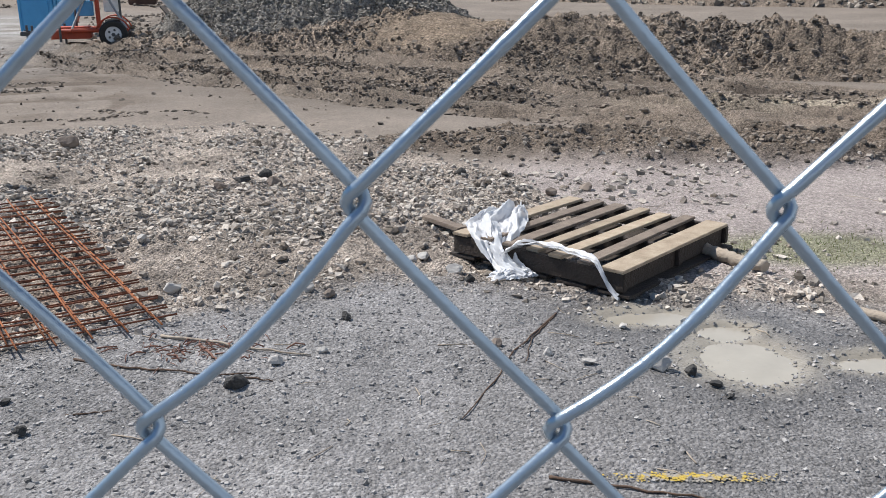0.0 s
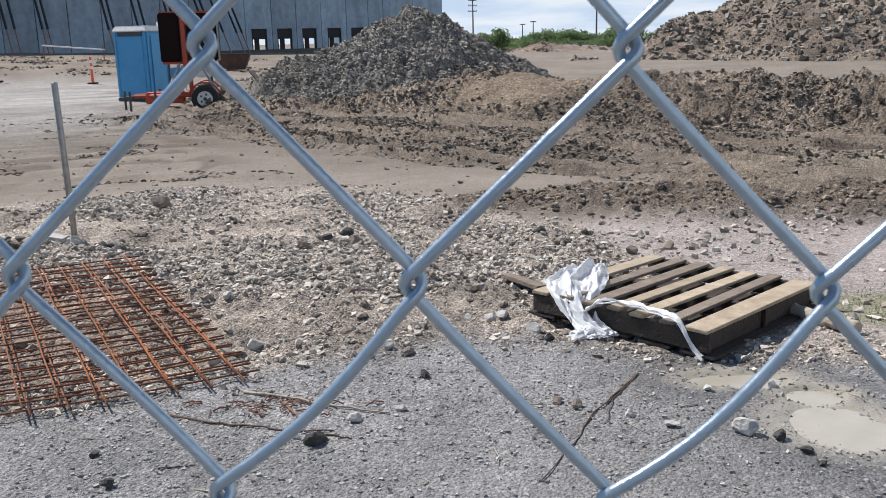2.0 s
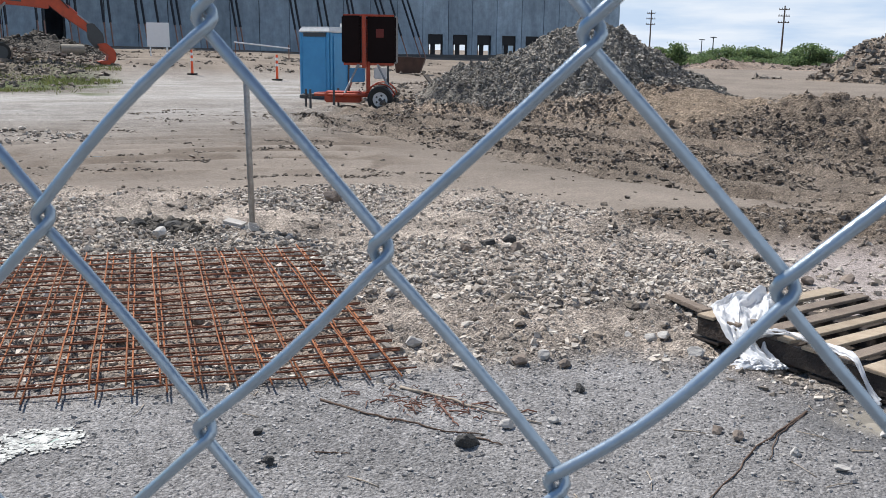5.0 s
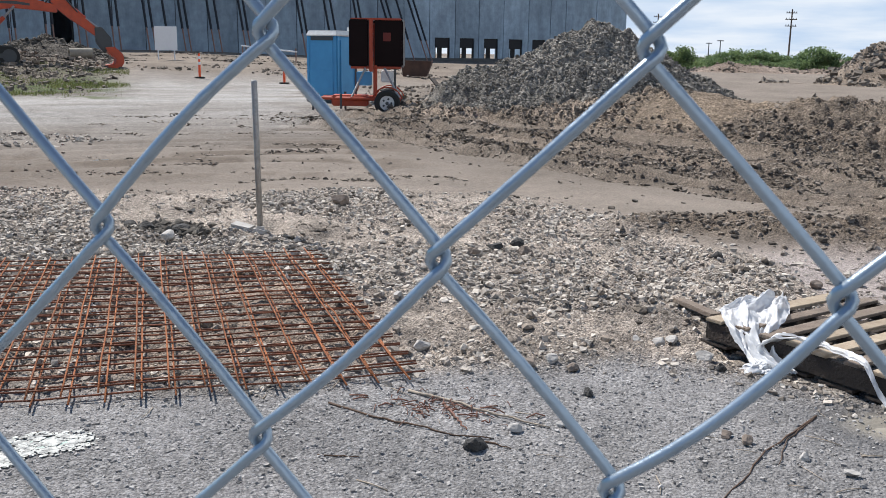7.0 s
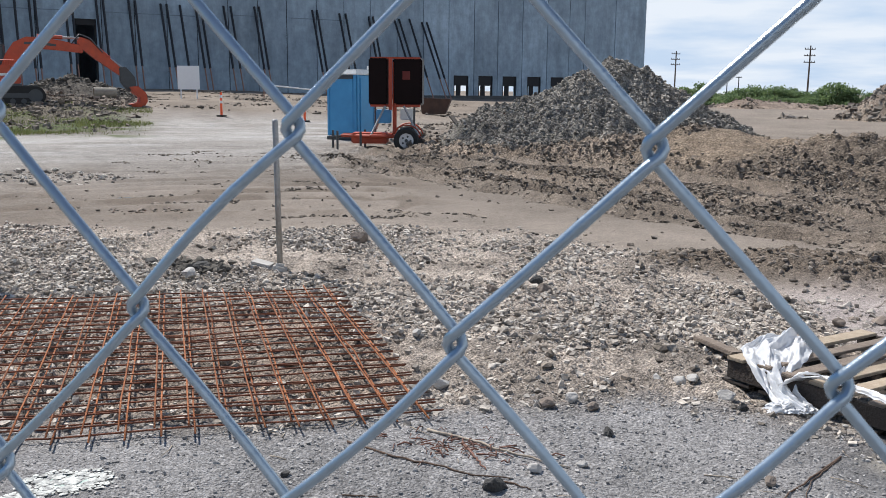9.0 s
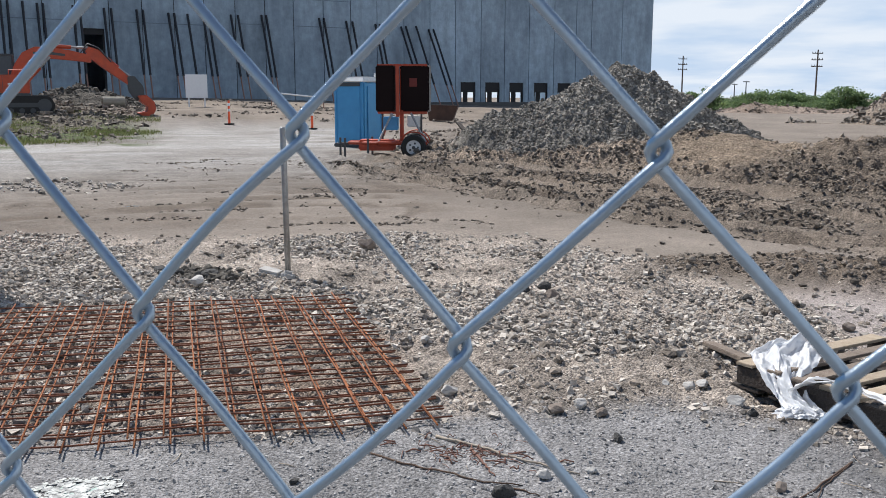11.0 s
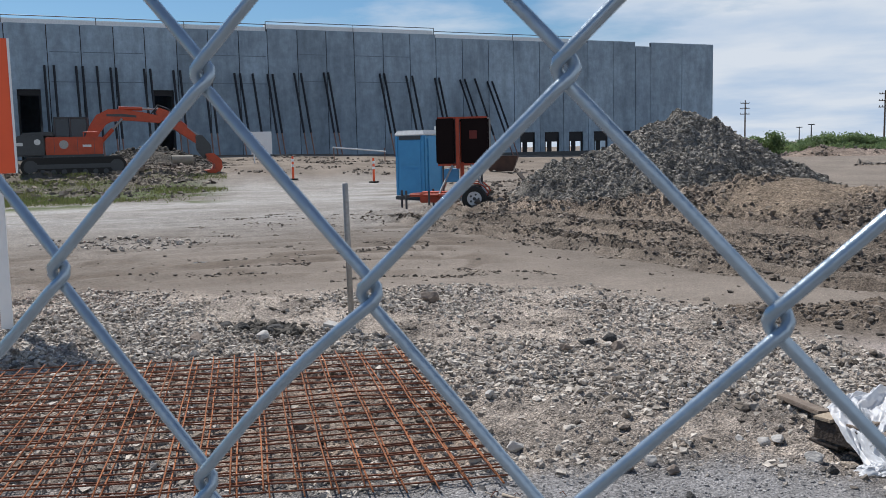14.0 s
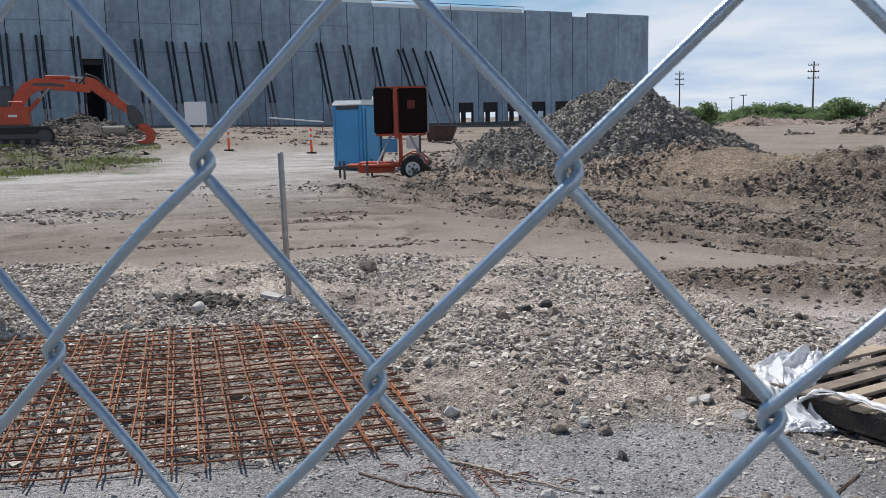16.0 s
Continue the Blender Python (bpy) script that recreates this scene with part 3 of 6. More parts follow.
def build_loose():
    patch = lambda x, y: np.clip(0.62 + 1.5 * fbm(x * 0.8 + 3, y * 0.8, 4), 0.05, 1)
    x, y, r = spread(125000, -8, 2.0, 3, 10.5, lambda x, y: zones(x, y)["stony"] * patch(x, y) * off_pallet(x, y), 11)
    tagged(scatter("crushed_stone", x, y, sizes(r, len(x), 0.006, 0.027, 3), STONE, seed=2, forms=CHIPS, sink=0.38), "pale crushed stone scattered over the earth", "gravel", kind="stuff")
    x, y, r = spread(17000, -8, 1.2, 4, 10, lambda x, y: zones(x, y)["stony"] * patch(x, y) ** 2 * off_pallet(x, y), 18)
    tagged(scatter("scattered_stones", x, y, sizes(r, len(x), 0.011, 0.042, 4), STONE, seed=10, sink=0.35), "larger pale stones half sunk in the earth", "stones", kind="stuff")
    x, y, r = spread(9000, -8, 2.2, 4, 10, lambda x, y: np.clip(zones(x, y)["stony"] + 0.3 * zones(x, y)["pink"], 0, 1) * ss(0.02, 0.3, -fbm(x * 1.9 + 2, y * 1.9, 5)) * off_pallet(x, y), 22)
    tagged(scatter("earth_crumbs", x, y, sizes(r, len(x), 0.008, 0.05, 4), CLOD, seed=14, sink=0.3, forms=CRUMBS), "dark earth crumbs lying among crushed stone", "mud clods", kind="stuff")
    x, y, r = spread(36000, -4, 3, 2.2, 5.0, lambda x, y: zones(x, y)["grey"] * (0.35 + 0.6 * patch(y, x)), 12)
    tagged(scatter("fine_gravel", x, y, sizes(r, len(x), 0.0025, 0.011, 4), GRIT, seed=3, forms=CHIPS), "fine grey gravel pressed into the ground", "gravel", kind="stuff")
    x, y, r = spread(150000, -11, 6, 8, 20, lambda x, y: np.clip(zones(x, y)["ruts"] * patch(x * 1.4, y * 1.4) * ss(0.25, 0.6, vnoise((zones(x, y)["across"] + 0.35 * fbm(x * 0.6, y * 0.6, 2)) * 3.1 + 7, x * 0.35)) + 0.006, 0, 1), 13)
    tagged(scatter("rut_clods", x, y, sizes(r, len(x), 0.009, 0.04, 3), CLOD, seed=4, flat=0.6, sink=0.35, forms=CHIPS), "dark mud clods thrown up along wheel ruts", "mud clods", kind="stuff")
    x, y, r = spread(9000, -0.5, 7, 4.2, 8.4, lambda x, y: zones(x, y)["pink"] * patch(x * 1.3, y * 1.3) ** 2 * off_pallet(x, y), 19)
    tagged(scatter("mud_crumbs", x, y, sizes(r, len(x), 0.005, 0.035, 4), STONE, seed=12, forms=CHIPS, sink=0.4), "small dry crumbs on pinkish mud", "mud clods", kind="stuff")
    r = np.random.default_rng(21)
    xs, ys = [], []
    for k in range(74):
        if k < 46:
            c0, s0, L = r.uniform(-1.5, 3.6), r.uniform(-1, 10), r.uniform(1.5, 6)
            t = s0 + np.sort(r.random(260)) * L
            cc = c0 + 0.5 * (vnoise(t * 0.35 + k * 9, np.full(260, k * 3.7)) - 0.5) + r.normal(0, 0.035, 260)
            xs.append(-9 + 0.757 * t + 0.654 * cc)
            ys.append(20.6 - 0.654 * t + 0.757 * cc)
        else:
            r0, a0, L = r.uniform(11, 24), r.uniform(14, 34), r.uniform(4, 12)
            a = np.radians(a0 + np.sort(r.random(200)) * L)
            rr = r0 + 0.9 * (vnoise(a * 14 + k * 5, np.full(200, k * 2.3)) - 0.5) + r.normal(0, 0.05, 200)
            xs.append(-rr * np.sin(a))
            ys.append(rr * np.cos(a))
    x, y = np.concatenate(xs), np.concatenate(ys)
    keep = r.random(len(x)) < np.clip(0.5 + 1.4 * fbm(x * 1.3, y * 1.3, 2), 0, 1)
    x, y = x[keep], y[keep]
    tagged(scatter("track_crumbs", x, y, sizes(r, len(x), 0.012, 0.05, 3), CLOD, seed=9, flat=0.5, sink=0.4, forms=CRUMBS), "lines of dark mud crumbs beside wheel tracks", "mud clods", kind="stuff")
    x, y, r = spread(9000, -0.4, 9, 7.3, 9.6, lambda x, y: zones(x, y)["low"], 14)
    tagged(scatter("ridge_clods", x, y, sizes(r, len(x), 0.008, 0.04, 3), CLOD, seed=5, forms=CRUMBS), "dark soil crumbs along a low ridge", "mud clods", kind="stuff")
    x, y, r = spread(5000, -14, -2, 19, 38, lambda x, y: ss(10.5, 13, np.degrees(np.arctan2(-x, y))) * (1 - ss(17.5, 21, np.degrees(np.arctan2(-x, y)))), 15)
    tagged(scatter("site_clods", x, y, sizes(r, len(x), 0.02, 0.13, 3), CLOD, seed=6, forms=CRUMBS), "rough brown earth clods beside a spoil heap", "mud clods", kind="stuff")
    x, y, r = spread(20000, -44, -18, 22, 52, lambda x, y: ss(34, 37, np.degrees(np.arctan2(-x, y))) * ss(34, 42, np.hypot(x, y)) * 0.8, 16)
    tagged(scatter("broken_rubble", x, y, sizes(r, len(x), 0.02, 0.15, 4), CLOD, seed=7, forms=CHIPS), "brown soil lumps and broken concrete on a bank", "rubble", kind="stuff")
    x, y, r = spread(14000, -40, -8, 36, 72, lambda x, y: ss(44, 50, np.hypot(x, y)) * ss(0.0, 0.35, fbm(x * 0.4, y * 0.4, 4)) * ss(14, 18, np.degrees(np.arctan2(-x, y))), 23)
    tagged(scatter("far_clods", x, y, sizes(r, len(x), 0.03, 0.16, 4), CLOD, seed=15, forms=CRUMBS), "brown earth clods beyond the haul road", "mud clods", kind="stuff")
    # clods coloured dark to stand for the shadow in the hollow
    x, y, r = spread(1400, -4.9, -3.95, 6.7, 7.4, lambda x, y: 1 - ss(0.5, 1.0, np.hypot((x + 4.42) / 0.45, (y - 7.02) / 0.33)), 24)
    tagged(scatter("turned_clods", x, y, sizes(r, len(x), 0.012, 0.055, 3), DARKCLOD, seed=16, sink=0.2), "clods from a scraped hollow, darkened for their shade", "mud clods", kind="stuff")
    x, y, r = spread(1500, -13, -8.5, 9.5, 15, lambda x, y: 1 - ss(0.6, 1.1, np.hypot((x + 11.3) / 2.0, (y - 13.2) / 1.2)), 17)
    tagged(scatter("gravel_patch", x, y, sizes(r, len(x), 0.02, 0.08, 3), STONE, seed=8), "patch of pale loose gravel on the mud", "gravel", kind="stuff")


build_loose()


# ---- heaps ----
def heap(name, hfun, x0, x1, y0, y1, step, label, tone, other, lumps, lo, hi, lump_mat, seed, lump_name, fade=0.5, forms=None):
    """A spoil heap: a rough skin over the ground with loose lumps on it."""
    xs, ys = np.arange(x0, x1, step), np.arange(y0, y1, step)
    gx, gy = np.meshgrid(xs, ys, indexing="ij")
    x, y = gx.ravel(), gy.ravel()
    h = hfun(x, y)
    z = land(x, y) + h
    f = grid_faces(len(xs), len(ys))
    f = f[(h[f] > -0.06).any(1)]
    used = np.unique(f)
    back = np.full(len(x), -1)
    back[used] = np.arange(len(used))
    ob = thing(name, Matrix(), label, "soil heap")
    skin = sheet("heap_body", np.c_[x, y, z][used], back[f], SPOIL, True, ob)
    n = np.clip(0.5 + 1.2 * fbm(x[used] * 0.5, y[used] * 0.5, 4), 0, 1)[:, None]
    t = np.array(tone)[None] * (1 - n) + np.array(other)[None] * n
    bare = smooth_face(x[used], y[used])[:, None] * (hfun is bank_height)
    t = t * (1 - bare) + np.array((0.27, 0.208, 0.15))[None] * bare
    soil_tags(skin, np.c_[t, np.zeros(len(used))])
    r = np.random.default_rng(seed)
    lx, ly = r.uniform(x0, x1, lumps), r.uniform(y0, y1, lumps)
    lh = hfun(lx, ly)
    k = (lh > 0.02) & (r.random(lumps) < np.clip(fade + 1.2 * fbm(lx * 0.6, ly * 0.6, 3), 0.05, 1) * (1 - 0.9 * smooth_face(lx, ly) * (hfun is bank_height)))
    lx, ly, lh = lx[k], ly[k], lh[k]
    cl = scatter(lump_name, lx, ly, sizes(r, len(lx), lo, hi, 4), lump_mat, land(lx, ly) + lh, 0.3, 0.75, ob, False, seed, forms=forms)
    tagged(cl, kind="stuff")
    return ob


def mound_height(x, y):
    w = fbm(x * 0.7, y * 0.7, 4)
    d = np.hypot((x + 2.75) / 1.0, (y - 25.8) / 1.05) + w * 0.5
    d2 = np.hypot(x + 4.1, y - 25.2) + w * 0.4
    h = 2.75 - 0.60 * np.sqrt(d * d + 0.35)
    h = np.maximum(h, 1.9 - 0.56 * np.sqrt(d2 * d2 + 0.3))
    return h + fbm(x * 2.2, y * 2.2, 4) * 0.2 * ss(-0.1, 0.4, h) + fbm(x * 5, y * 5, 3) * 0.17 * ss(-0.1, 0.3, h)


BANK = [polar(11, 23, 0.15), polar(7, 22, 0.42), polar(2, 21, 0.72), polar(-2.5, 19.8, 0.62), polar(-7, 19, 0.58), polar(-12, 18.2, 0.66),
        polar(-20, 17.6, 0.66), polar(-28, 17.6, 0.62), polar(-38, 18, 0.6), polar(-48, 18.5, 0.6)]


def smooth_face(x, y):
    """Where a bucket has scraped the bank smooth, and the dry tan earth shows."""
    return 1 - ss(0.5, 1.25, np.hypot((x - 0.35) / 1.9, (y - 19.5) / 1.5) + 0.5 * fbm(x * 0.9, y * 0.9, 3))


def bank_height(x, y):
    w = fbm(x * 0.8, y * 0.8, 4)
    d, h = near_line(x, y, BANK)
    g = h * (1.12 - (d / 2.1) ** 1.5) + w * 0.16
    g = g + fbm(x * 3, y * 3, 4) * 0.2 * ss(-0.05, 0.25, g) * (1 - 0.6 * smooth_face(x, y))
    return g + (1 - 0.8 * smooth_face(x, y)) * fbm(x * 9, y * 9, 3) * 0.13 * ss(-0.05, 0.2, g)


FAR_RIDGE = [polar(-6.6, 63, 0.2), polar(-8.5, 63, 1.7), polar(-10, 63, 2.7), polar(-12, 63, 2.9), polar(-13.2, 63, 3.8), polar(-17, 62, 5.2), polar(-24, 60, 5.6), polar(-34, 58, 5.0), polar(-44, 56, 4)]


def far_height(x, y):
    w = fbm(x * 0.3, y * 0.3, 4)
    d, h = near_line(x, y, FAR_RIDGE)
    g = h * (1.05 - d / (1.8 + h * 1.35)) + w * 0.5
    return g + fbm(x * 1.1, y * 1.1, 4) * 0.35 * ss(-0.1, 0.5, g)


FAR_SPOIL = [polar(-0.6, 104, 0.3), polar(-1.8, 104, 1.0), polar(-3.0, 103, 0.9), polar(-4.2, 103, 0.5), polar(-6.0, 104, 0.4), polar(-8.5, 104, 0.6)]


def far_spoil_height(x, y):
    d, h = near_line(x, y, FAR_SPOIL)
    g = h * (1.05 - d / 3.0) + fbm(x * 0.4, y * 0.4, 3) * 0.2
    return g + fbm(x * 1.3, y * 1.3, 3) * 0.2 * ss(-0.1, 0.3, g)


heap("spoil_mound", mound_height, -9.5, 3.5, 20, 30.5, 0.065, "tall cone of grey clay clods on bare earth", (0.17, 0.157, 0.138), (0.27, 0.25, 0.22), 130000, 0.012, 0.055, GREYCLOD, 31, "loose_clay", 0.75, CHIPS)
heap("earth_bank", bank_height, -7, 13.5, 11, 25.5, 0.055, "long low bank of brown dug earth", (0.16, 0.128, 0.10), (0.32, 0.255, 0.198), 125000, 0.010, 0.058, CLOD, 32, "loose_earth", 0.55, CHIPS)
heap("distant_spoil", far_spoil_height, -2, 20, 97, 110, 0.3, "low brown spoil ridge at the far field edge", (0.22, 0.17, 0.135), (0.34, 0.27, 0.22), 3000, 0.08, 0.3, CLOD, 34, "loose_soil", 0.5)
DEBRIS = [polar(39.8, 64, 0.5), polar(38.4, 64, 1.25), polar(37.4, 63, 0.95), polar(36.0, 62, 0.5)]


def debris_height(x, y):
    d, h = near_line(x, y, DEBRIS)
    g = h * (1.1 - d / 2.2) + fbm(x * 0.7, y * 0.7, 4) * 0.3
    return g + fbm(x * 2, y * 2, 3) * 0.3 * ss(-0.1, 0.3, g)


heap("debris_pile", debris_height, -45, -32, 46, 54, 0.15, "pile of broken concrete and dark soil", (0.08, 0.07, 0.058), (0.17, 0.15, 0.128), 9000, 0.04, 0.18, DARKCLOD, 35, "loose_debris", 0.8, CRUMBS)
heap("rubble_heap", far_height, 4, 44, 36, 74, 0.3, "large heap of brown soil and pale rubble", (0.13, 0.10, 0.078), (0.27, 0.22, 0.175), 42000, 0.05, 0.23, RUBBLE, 33, "loose_rubble", 0.95, CHIPS)


# ---- tilt-up concrete building ----
WALL_A, WALL_DIR, WALL_N = Vector((-7.95, 108.0, 0)), Vector((-0.695, -0.719, 0)).normalized(), Vector((0.719, -0.695, 0)).normalized()


def wall_s(az):
    """Distance along the wall from its far corner at which a direction from the fence meets it."""
    d = Vector(polar(az, 1.0))
    # solve A + s D = k d
    det = WALL_DIR.x * -d.y + d.x * WALL_DIR.y
    return (-WALL_A.x * -d.y + -d.x * WALL_A.y) / det


def build_building():
    b = thing("warehouse", Matrix(), "grey tilt-up concrete warehouse shell under construction", "building")
    seams = [4.21, 6.01, 7.83, 8.75, 10.08, 11.6, 13.1, 14.56, 16.13, 17.7, 19.31, 20.95, 22.55, 24.21, 26.0, 27.7, 29.45, 31.25, 32.96, 34.76, 36.58, 38.38, 40.1, 41.9, 43.7, 45.9, 47.5, 49.2, 51]
    s = [wall_s(a) for a in seams]
    tops = {0: 12.55, 1: 12.55, 2: 12.1, 3: 12.55, 4: 12.55}
    doors = {5: "dock", 6: "dock", 4: "dock", 7: "dock", 20: "tall", 24: "tall", 3: "dock"}
    for i, (a, c) in enumerate(zip(s, s[1:])):
        top = tops.get(i, 12.25 if i < 11 else 12.55 if i < 17 else 12.3)
        base = 0.3 if i < 12 else 0.8
        w = c - a - 0.07
        bm = bmesh.new()
        mid = WALL_A + WALL_DIR * ((a + c) / 2)
        m = Matrix.Translation(mid) @ Matrix(((WALL_DIR.x, WALL_N.x, 0, 0), (WALL_DIR.y, WALL_N.y, 0, 0), (0, 0, 1, 0), (0, 0, 0, 1)))
        ground_z = 0.65 if i < 12 else 1.25
        if i in doors:
            tall = doors[i] == "tall"
            dw, dz, sill = (1.75, 7.1, 0.9) if tall else (1.75, ground_z + 2.45, ground_z - 0.2)
            side = (w - dw) / 2
            for sx in (-1, 1):
                box(bm, (side, 0.24, top - base), m @ Matrix.Translation((sx * (dw + side) / 2, 0, (top + base) / 2)))
            box(bm, (dw, 0.24, top - dz), m @ Matrix.Translation((0, 0, (top + dz) / 2)))
            box(bm, (dw, 0.24, sill - base), m @ Matrix.Translation((0, 0, (sill + base) / 2)))
            part("wall_panel", bm, CONCRETE, b)
            bm = bmesh.new()
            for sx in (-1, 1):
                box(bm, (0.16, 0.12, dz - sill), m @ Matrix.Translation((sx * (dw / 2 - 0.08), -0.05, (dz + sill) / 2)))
            # dock header and centre post are oversized to block daylight above two low slits
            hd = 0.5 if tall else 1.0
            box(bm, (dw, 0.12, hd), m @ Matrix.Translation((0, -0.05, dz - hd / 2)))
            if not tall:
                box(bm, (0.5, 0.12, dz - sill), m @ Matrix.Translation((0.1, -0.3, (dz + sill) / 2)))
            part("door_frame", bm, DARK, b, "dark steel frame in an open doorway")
        else:
            box(bm, (w, 0.24, top - base), m @ Matrix.Translation((0, 0, (top + base) / 2)))
            # shallow reveal lines on some panels
            part("wall_panel", bm, CONCRETE, b)
            if i in (12, 13, 15, 17, 18, 19, 21, 22, 23):
                for zz in (top - 2.2, top - 4.6):
                    boxed("reveal_strip", (w * 0.9, 0.03, 0.07), m @ Matrix.Translation((0, 0.125, zz)), FORMLINE, b)
        boxed("panel_joint", (0.09, 0.1, top - base - 0.1), m @ Matrix.Translation(((c - a) / 2, -0.05, (top + base) / 2)), DARK, b)
    m0 = Matrix(((WALL_DIR.x, WALL_N.x, 0, 0), (WALL_DIR.y, WALL_N.y, 0, 0), (0, 0, 1, 0), (0, 0, 0, 1)))
    at = lambda sx, n, z: Matrix.Translation(WALL_A + WALL_DIR * sx + WALL_N * n + Vector((0, 0, z))) @ m0
    L = s[-1]
    boxed("footing", (L - 0.5, 0.3, 0.5), at(L / 2, 0.16, 0.85), GREYPAINT, b, 0.02, "dark strip footing at the foot of the wall")
    boxed("end_wall", (0.24, 26, 12.2), at(0.12, -13.2, 6.4), CONCRETE, b)
    # guard cable on stanchions along the roof edge, in stepped lengths
    for a, c, z in ((s[5], s[11], 12.9), (s[11], s[17], 13.2), (s[17], L, 12.95)):
        p, q = WALL_A + WALL_DIR * a - WALL_N * 0.3, WALL_A + WALL_DIR * c - WALL_N * 0.3
        rail = part("guard_cable", rod(bmesh.new(), p + Vector((0, 0, z)), q + Vector((0, 0, z)), 0.035, sides=6), GREYPAINT, b, "thin dark guard cable above the roof edge")
        n = int((c - a) / 6)
        for k in range(n + 1):
            o = p.lerp(q, k / n)
            part("stanchion", rod(bmesh.new(), o + Vector((0, 0, 12.0)), o + Vector((0, 0, z)), 0.03, sides=6), GREYPAINT, rail)
    for a, c, z in ((s[5], s[11], 12.55), (s[11], s[17], 12.85), (s[17], L, 12.6)):
        boxed("roof_edge", (c - a, 0.5, 0.5), at((a + c) / 2, -0.75, z - 0.1), COPING, b, 0.02, "white insulated roof edge behind the panels")
    boxed("roof", (L - s[5], 24, 0.3), at((L + s[5]) / 2, -13, 12.0), DARK, b)
    # back wall stands open to daylight at its foot
    boxed("back_wall", (s[10] - s[3], 0.24, 8.3), at((s[10] + s[3]) / 2, -26, 8.2), CONCRETE, b)
    # unseen cross wall and full-height back wall, added to keep the tall doorways dark
    boxed("cross_wall", (0.24, 25, 11.3), at(s[10] + 0.2, -13, 6.2), CONCRETE, b)
    boxed("back_wall", (L - s[10], 0.24, 11.6), at((L + s[10]) / 2, -26, 6.4), CONCRETE, b)
    boxed("end_wall", (0.24, 25, 11.3), at(L - 0.2, -13, 6.2), CONCRETE, b)
    boxed("slab", (L - 1, 26, 0.2), at(L / 2, -13.3, 0.62), CONCRETE, b)


build_building()


def build_braces():
    """Pipe props holding the panels up until the roof is tied."""
    tops = [(46.3, 5.2), (45.9, 5.2), (43.9, 5.25), (43.4, 5.25), (42.22, 5.22), (41.87, 5.23), (41.1, 5.24), (40.36, 5.15), (40.06, 5.15), (38.5, 5.1), (38.15, 5.1), (36.84, 5.01), (36.46, 5.01), (35.06, 4.98), (34.71, 4.98), (33.29, 4.84), (32.96, 4.84), (32.21, 4.81),
            (31.32, 4.77), (31.02, 4.77), (29.71, 4.82), (29.3, 4.82), (27.91, 4.84), (27.64, 4.84), (24.47, 4.72), (24.19, 4.72), (22.84, 4.56), (22.46, 4.55), (21.06, 4.4), (20.8, 4.4), (19.49, 4.25), (19.2, 4.27), (18.57, 4.29), (17.8, 4.1), (17.5, 4.1)]
    for az, el in tops:
        foot = WALL_A + WALL_DIR * wall_s(az)
        dist = foot.length
        top = foot + WALL_N * 0.15 + Vector((0, 0, 1.57 + dist * math.tan(radians(el))))
        out = 2.6 if az > 34 else 3.4 if az > 20.5 else 5.2
        low = foot + WALL_N * out
        low.z = float(land(low.x, low.y)) - 0.1
        t = thing("panel_brace", Matrix.Translation(low), "black pipe brace propping a concrete panel", "brace", "braces along the warehouse wall")
        knee = low + (top - low) * (0.27 if az < 40 else 0.22)
        part("upper_tube", rod(bmesh.new(), knee - low, top - low, 0.1), BRACE, t)
        part("lower_tube", rod(bmesh.new(), (0, 0, 0), knee - low, 0.06), BRACELOW, t, "thin primed lower tube")


build_braces()


# ---- portable toilet ----
def build_toilet():
    x, y = -11.1, 27.3
    t = thing("portable_toilet", pose(x, y, float(land(x, y)), 0, 0, -10), "blue plastic portable toilet with a white roof", "portable toilet")
    boxed("base_skid", (1.16, 1.16, 0.12), pose(0, 0, 0.06), GREYPAINT, t, 0.02)
    bm = box(bmesh.new(), (1.08, 1.08, 1.92), pose(0, 0, 1.08), 0.05)
    part("cabin", bm, BLUE, t)
    for k in range(4):
        m = pose(0, 0, 0, 0, 0, 90 * k)
        for off in (-0.5, 0.5):
            boxed("corner_rib", (0.07, 0.03, 1.9), m @ pose(off, -0.55, 1.08), BLUE, t, 0.01)
        if k in (0, 3):
            boxed("wall_inset", (0.8, 0.02, 0.75), m @ pose(0, -0.548, 0.62), BLUE, t, 0.008)
            boxed("wall_inset", (0.8, 0.02, 0.75), m @ pose(0, -0.548, 1.5), BLUE, t, 0.008)
    boxed("door", (0.72, 0.03, 1.75), pose(0.56, 0, 1.05, 0, 0, 90), BLUE, t, 0.01)
    boxed("vent_screen", (0.8, 0.02, 0.12), pose(0, -0.552, 1.96), GREYPAINT, t)
    bm = box(bmesh.new(), (1.16, 1.16, 0.1), pose(0, 0, 2.08), 0.03)
    for v in bm.verts:
        if v.co.z > 2.08:
            v.co.x, v.co.y = v.co.x * 0.9, v.co.y * 0.9
            v.co.z += 0.07
    part("roof", bm, ROOFWHITE, t, "white domed plastic roof")
    part("vent_pipe", rod(bmesh.new(), (0.4, 0.4, 2.1), (0.4, 0.4, 2.32), 0.05), ROOFWHITE, t)


build_toilet()


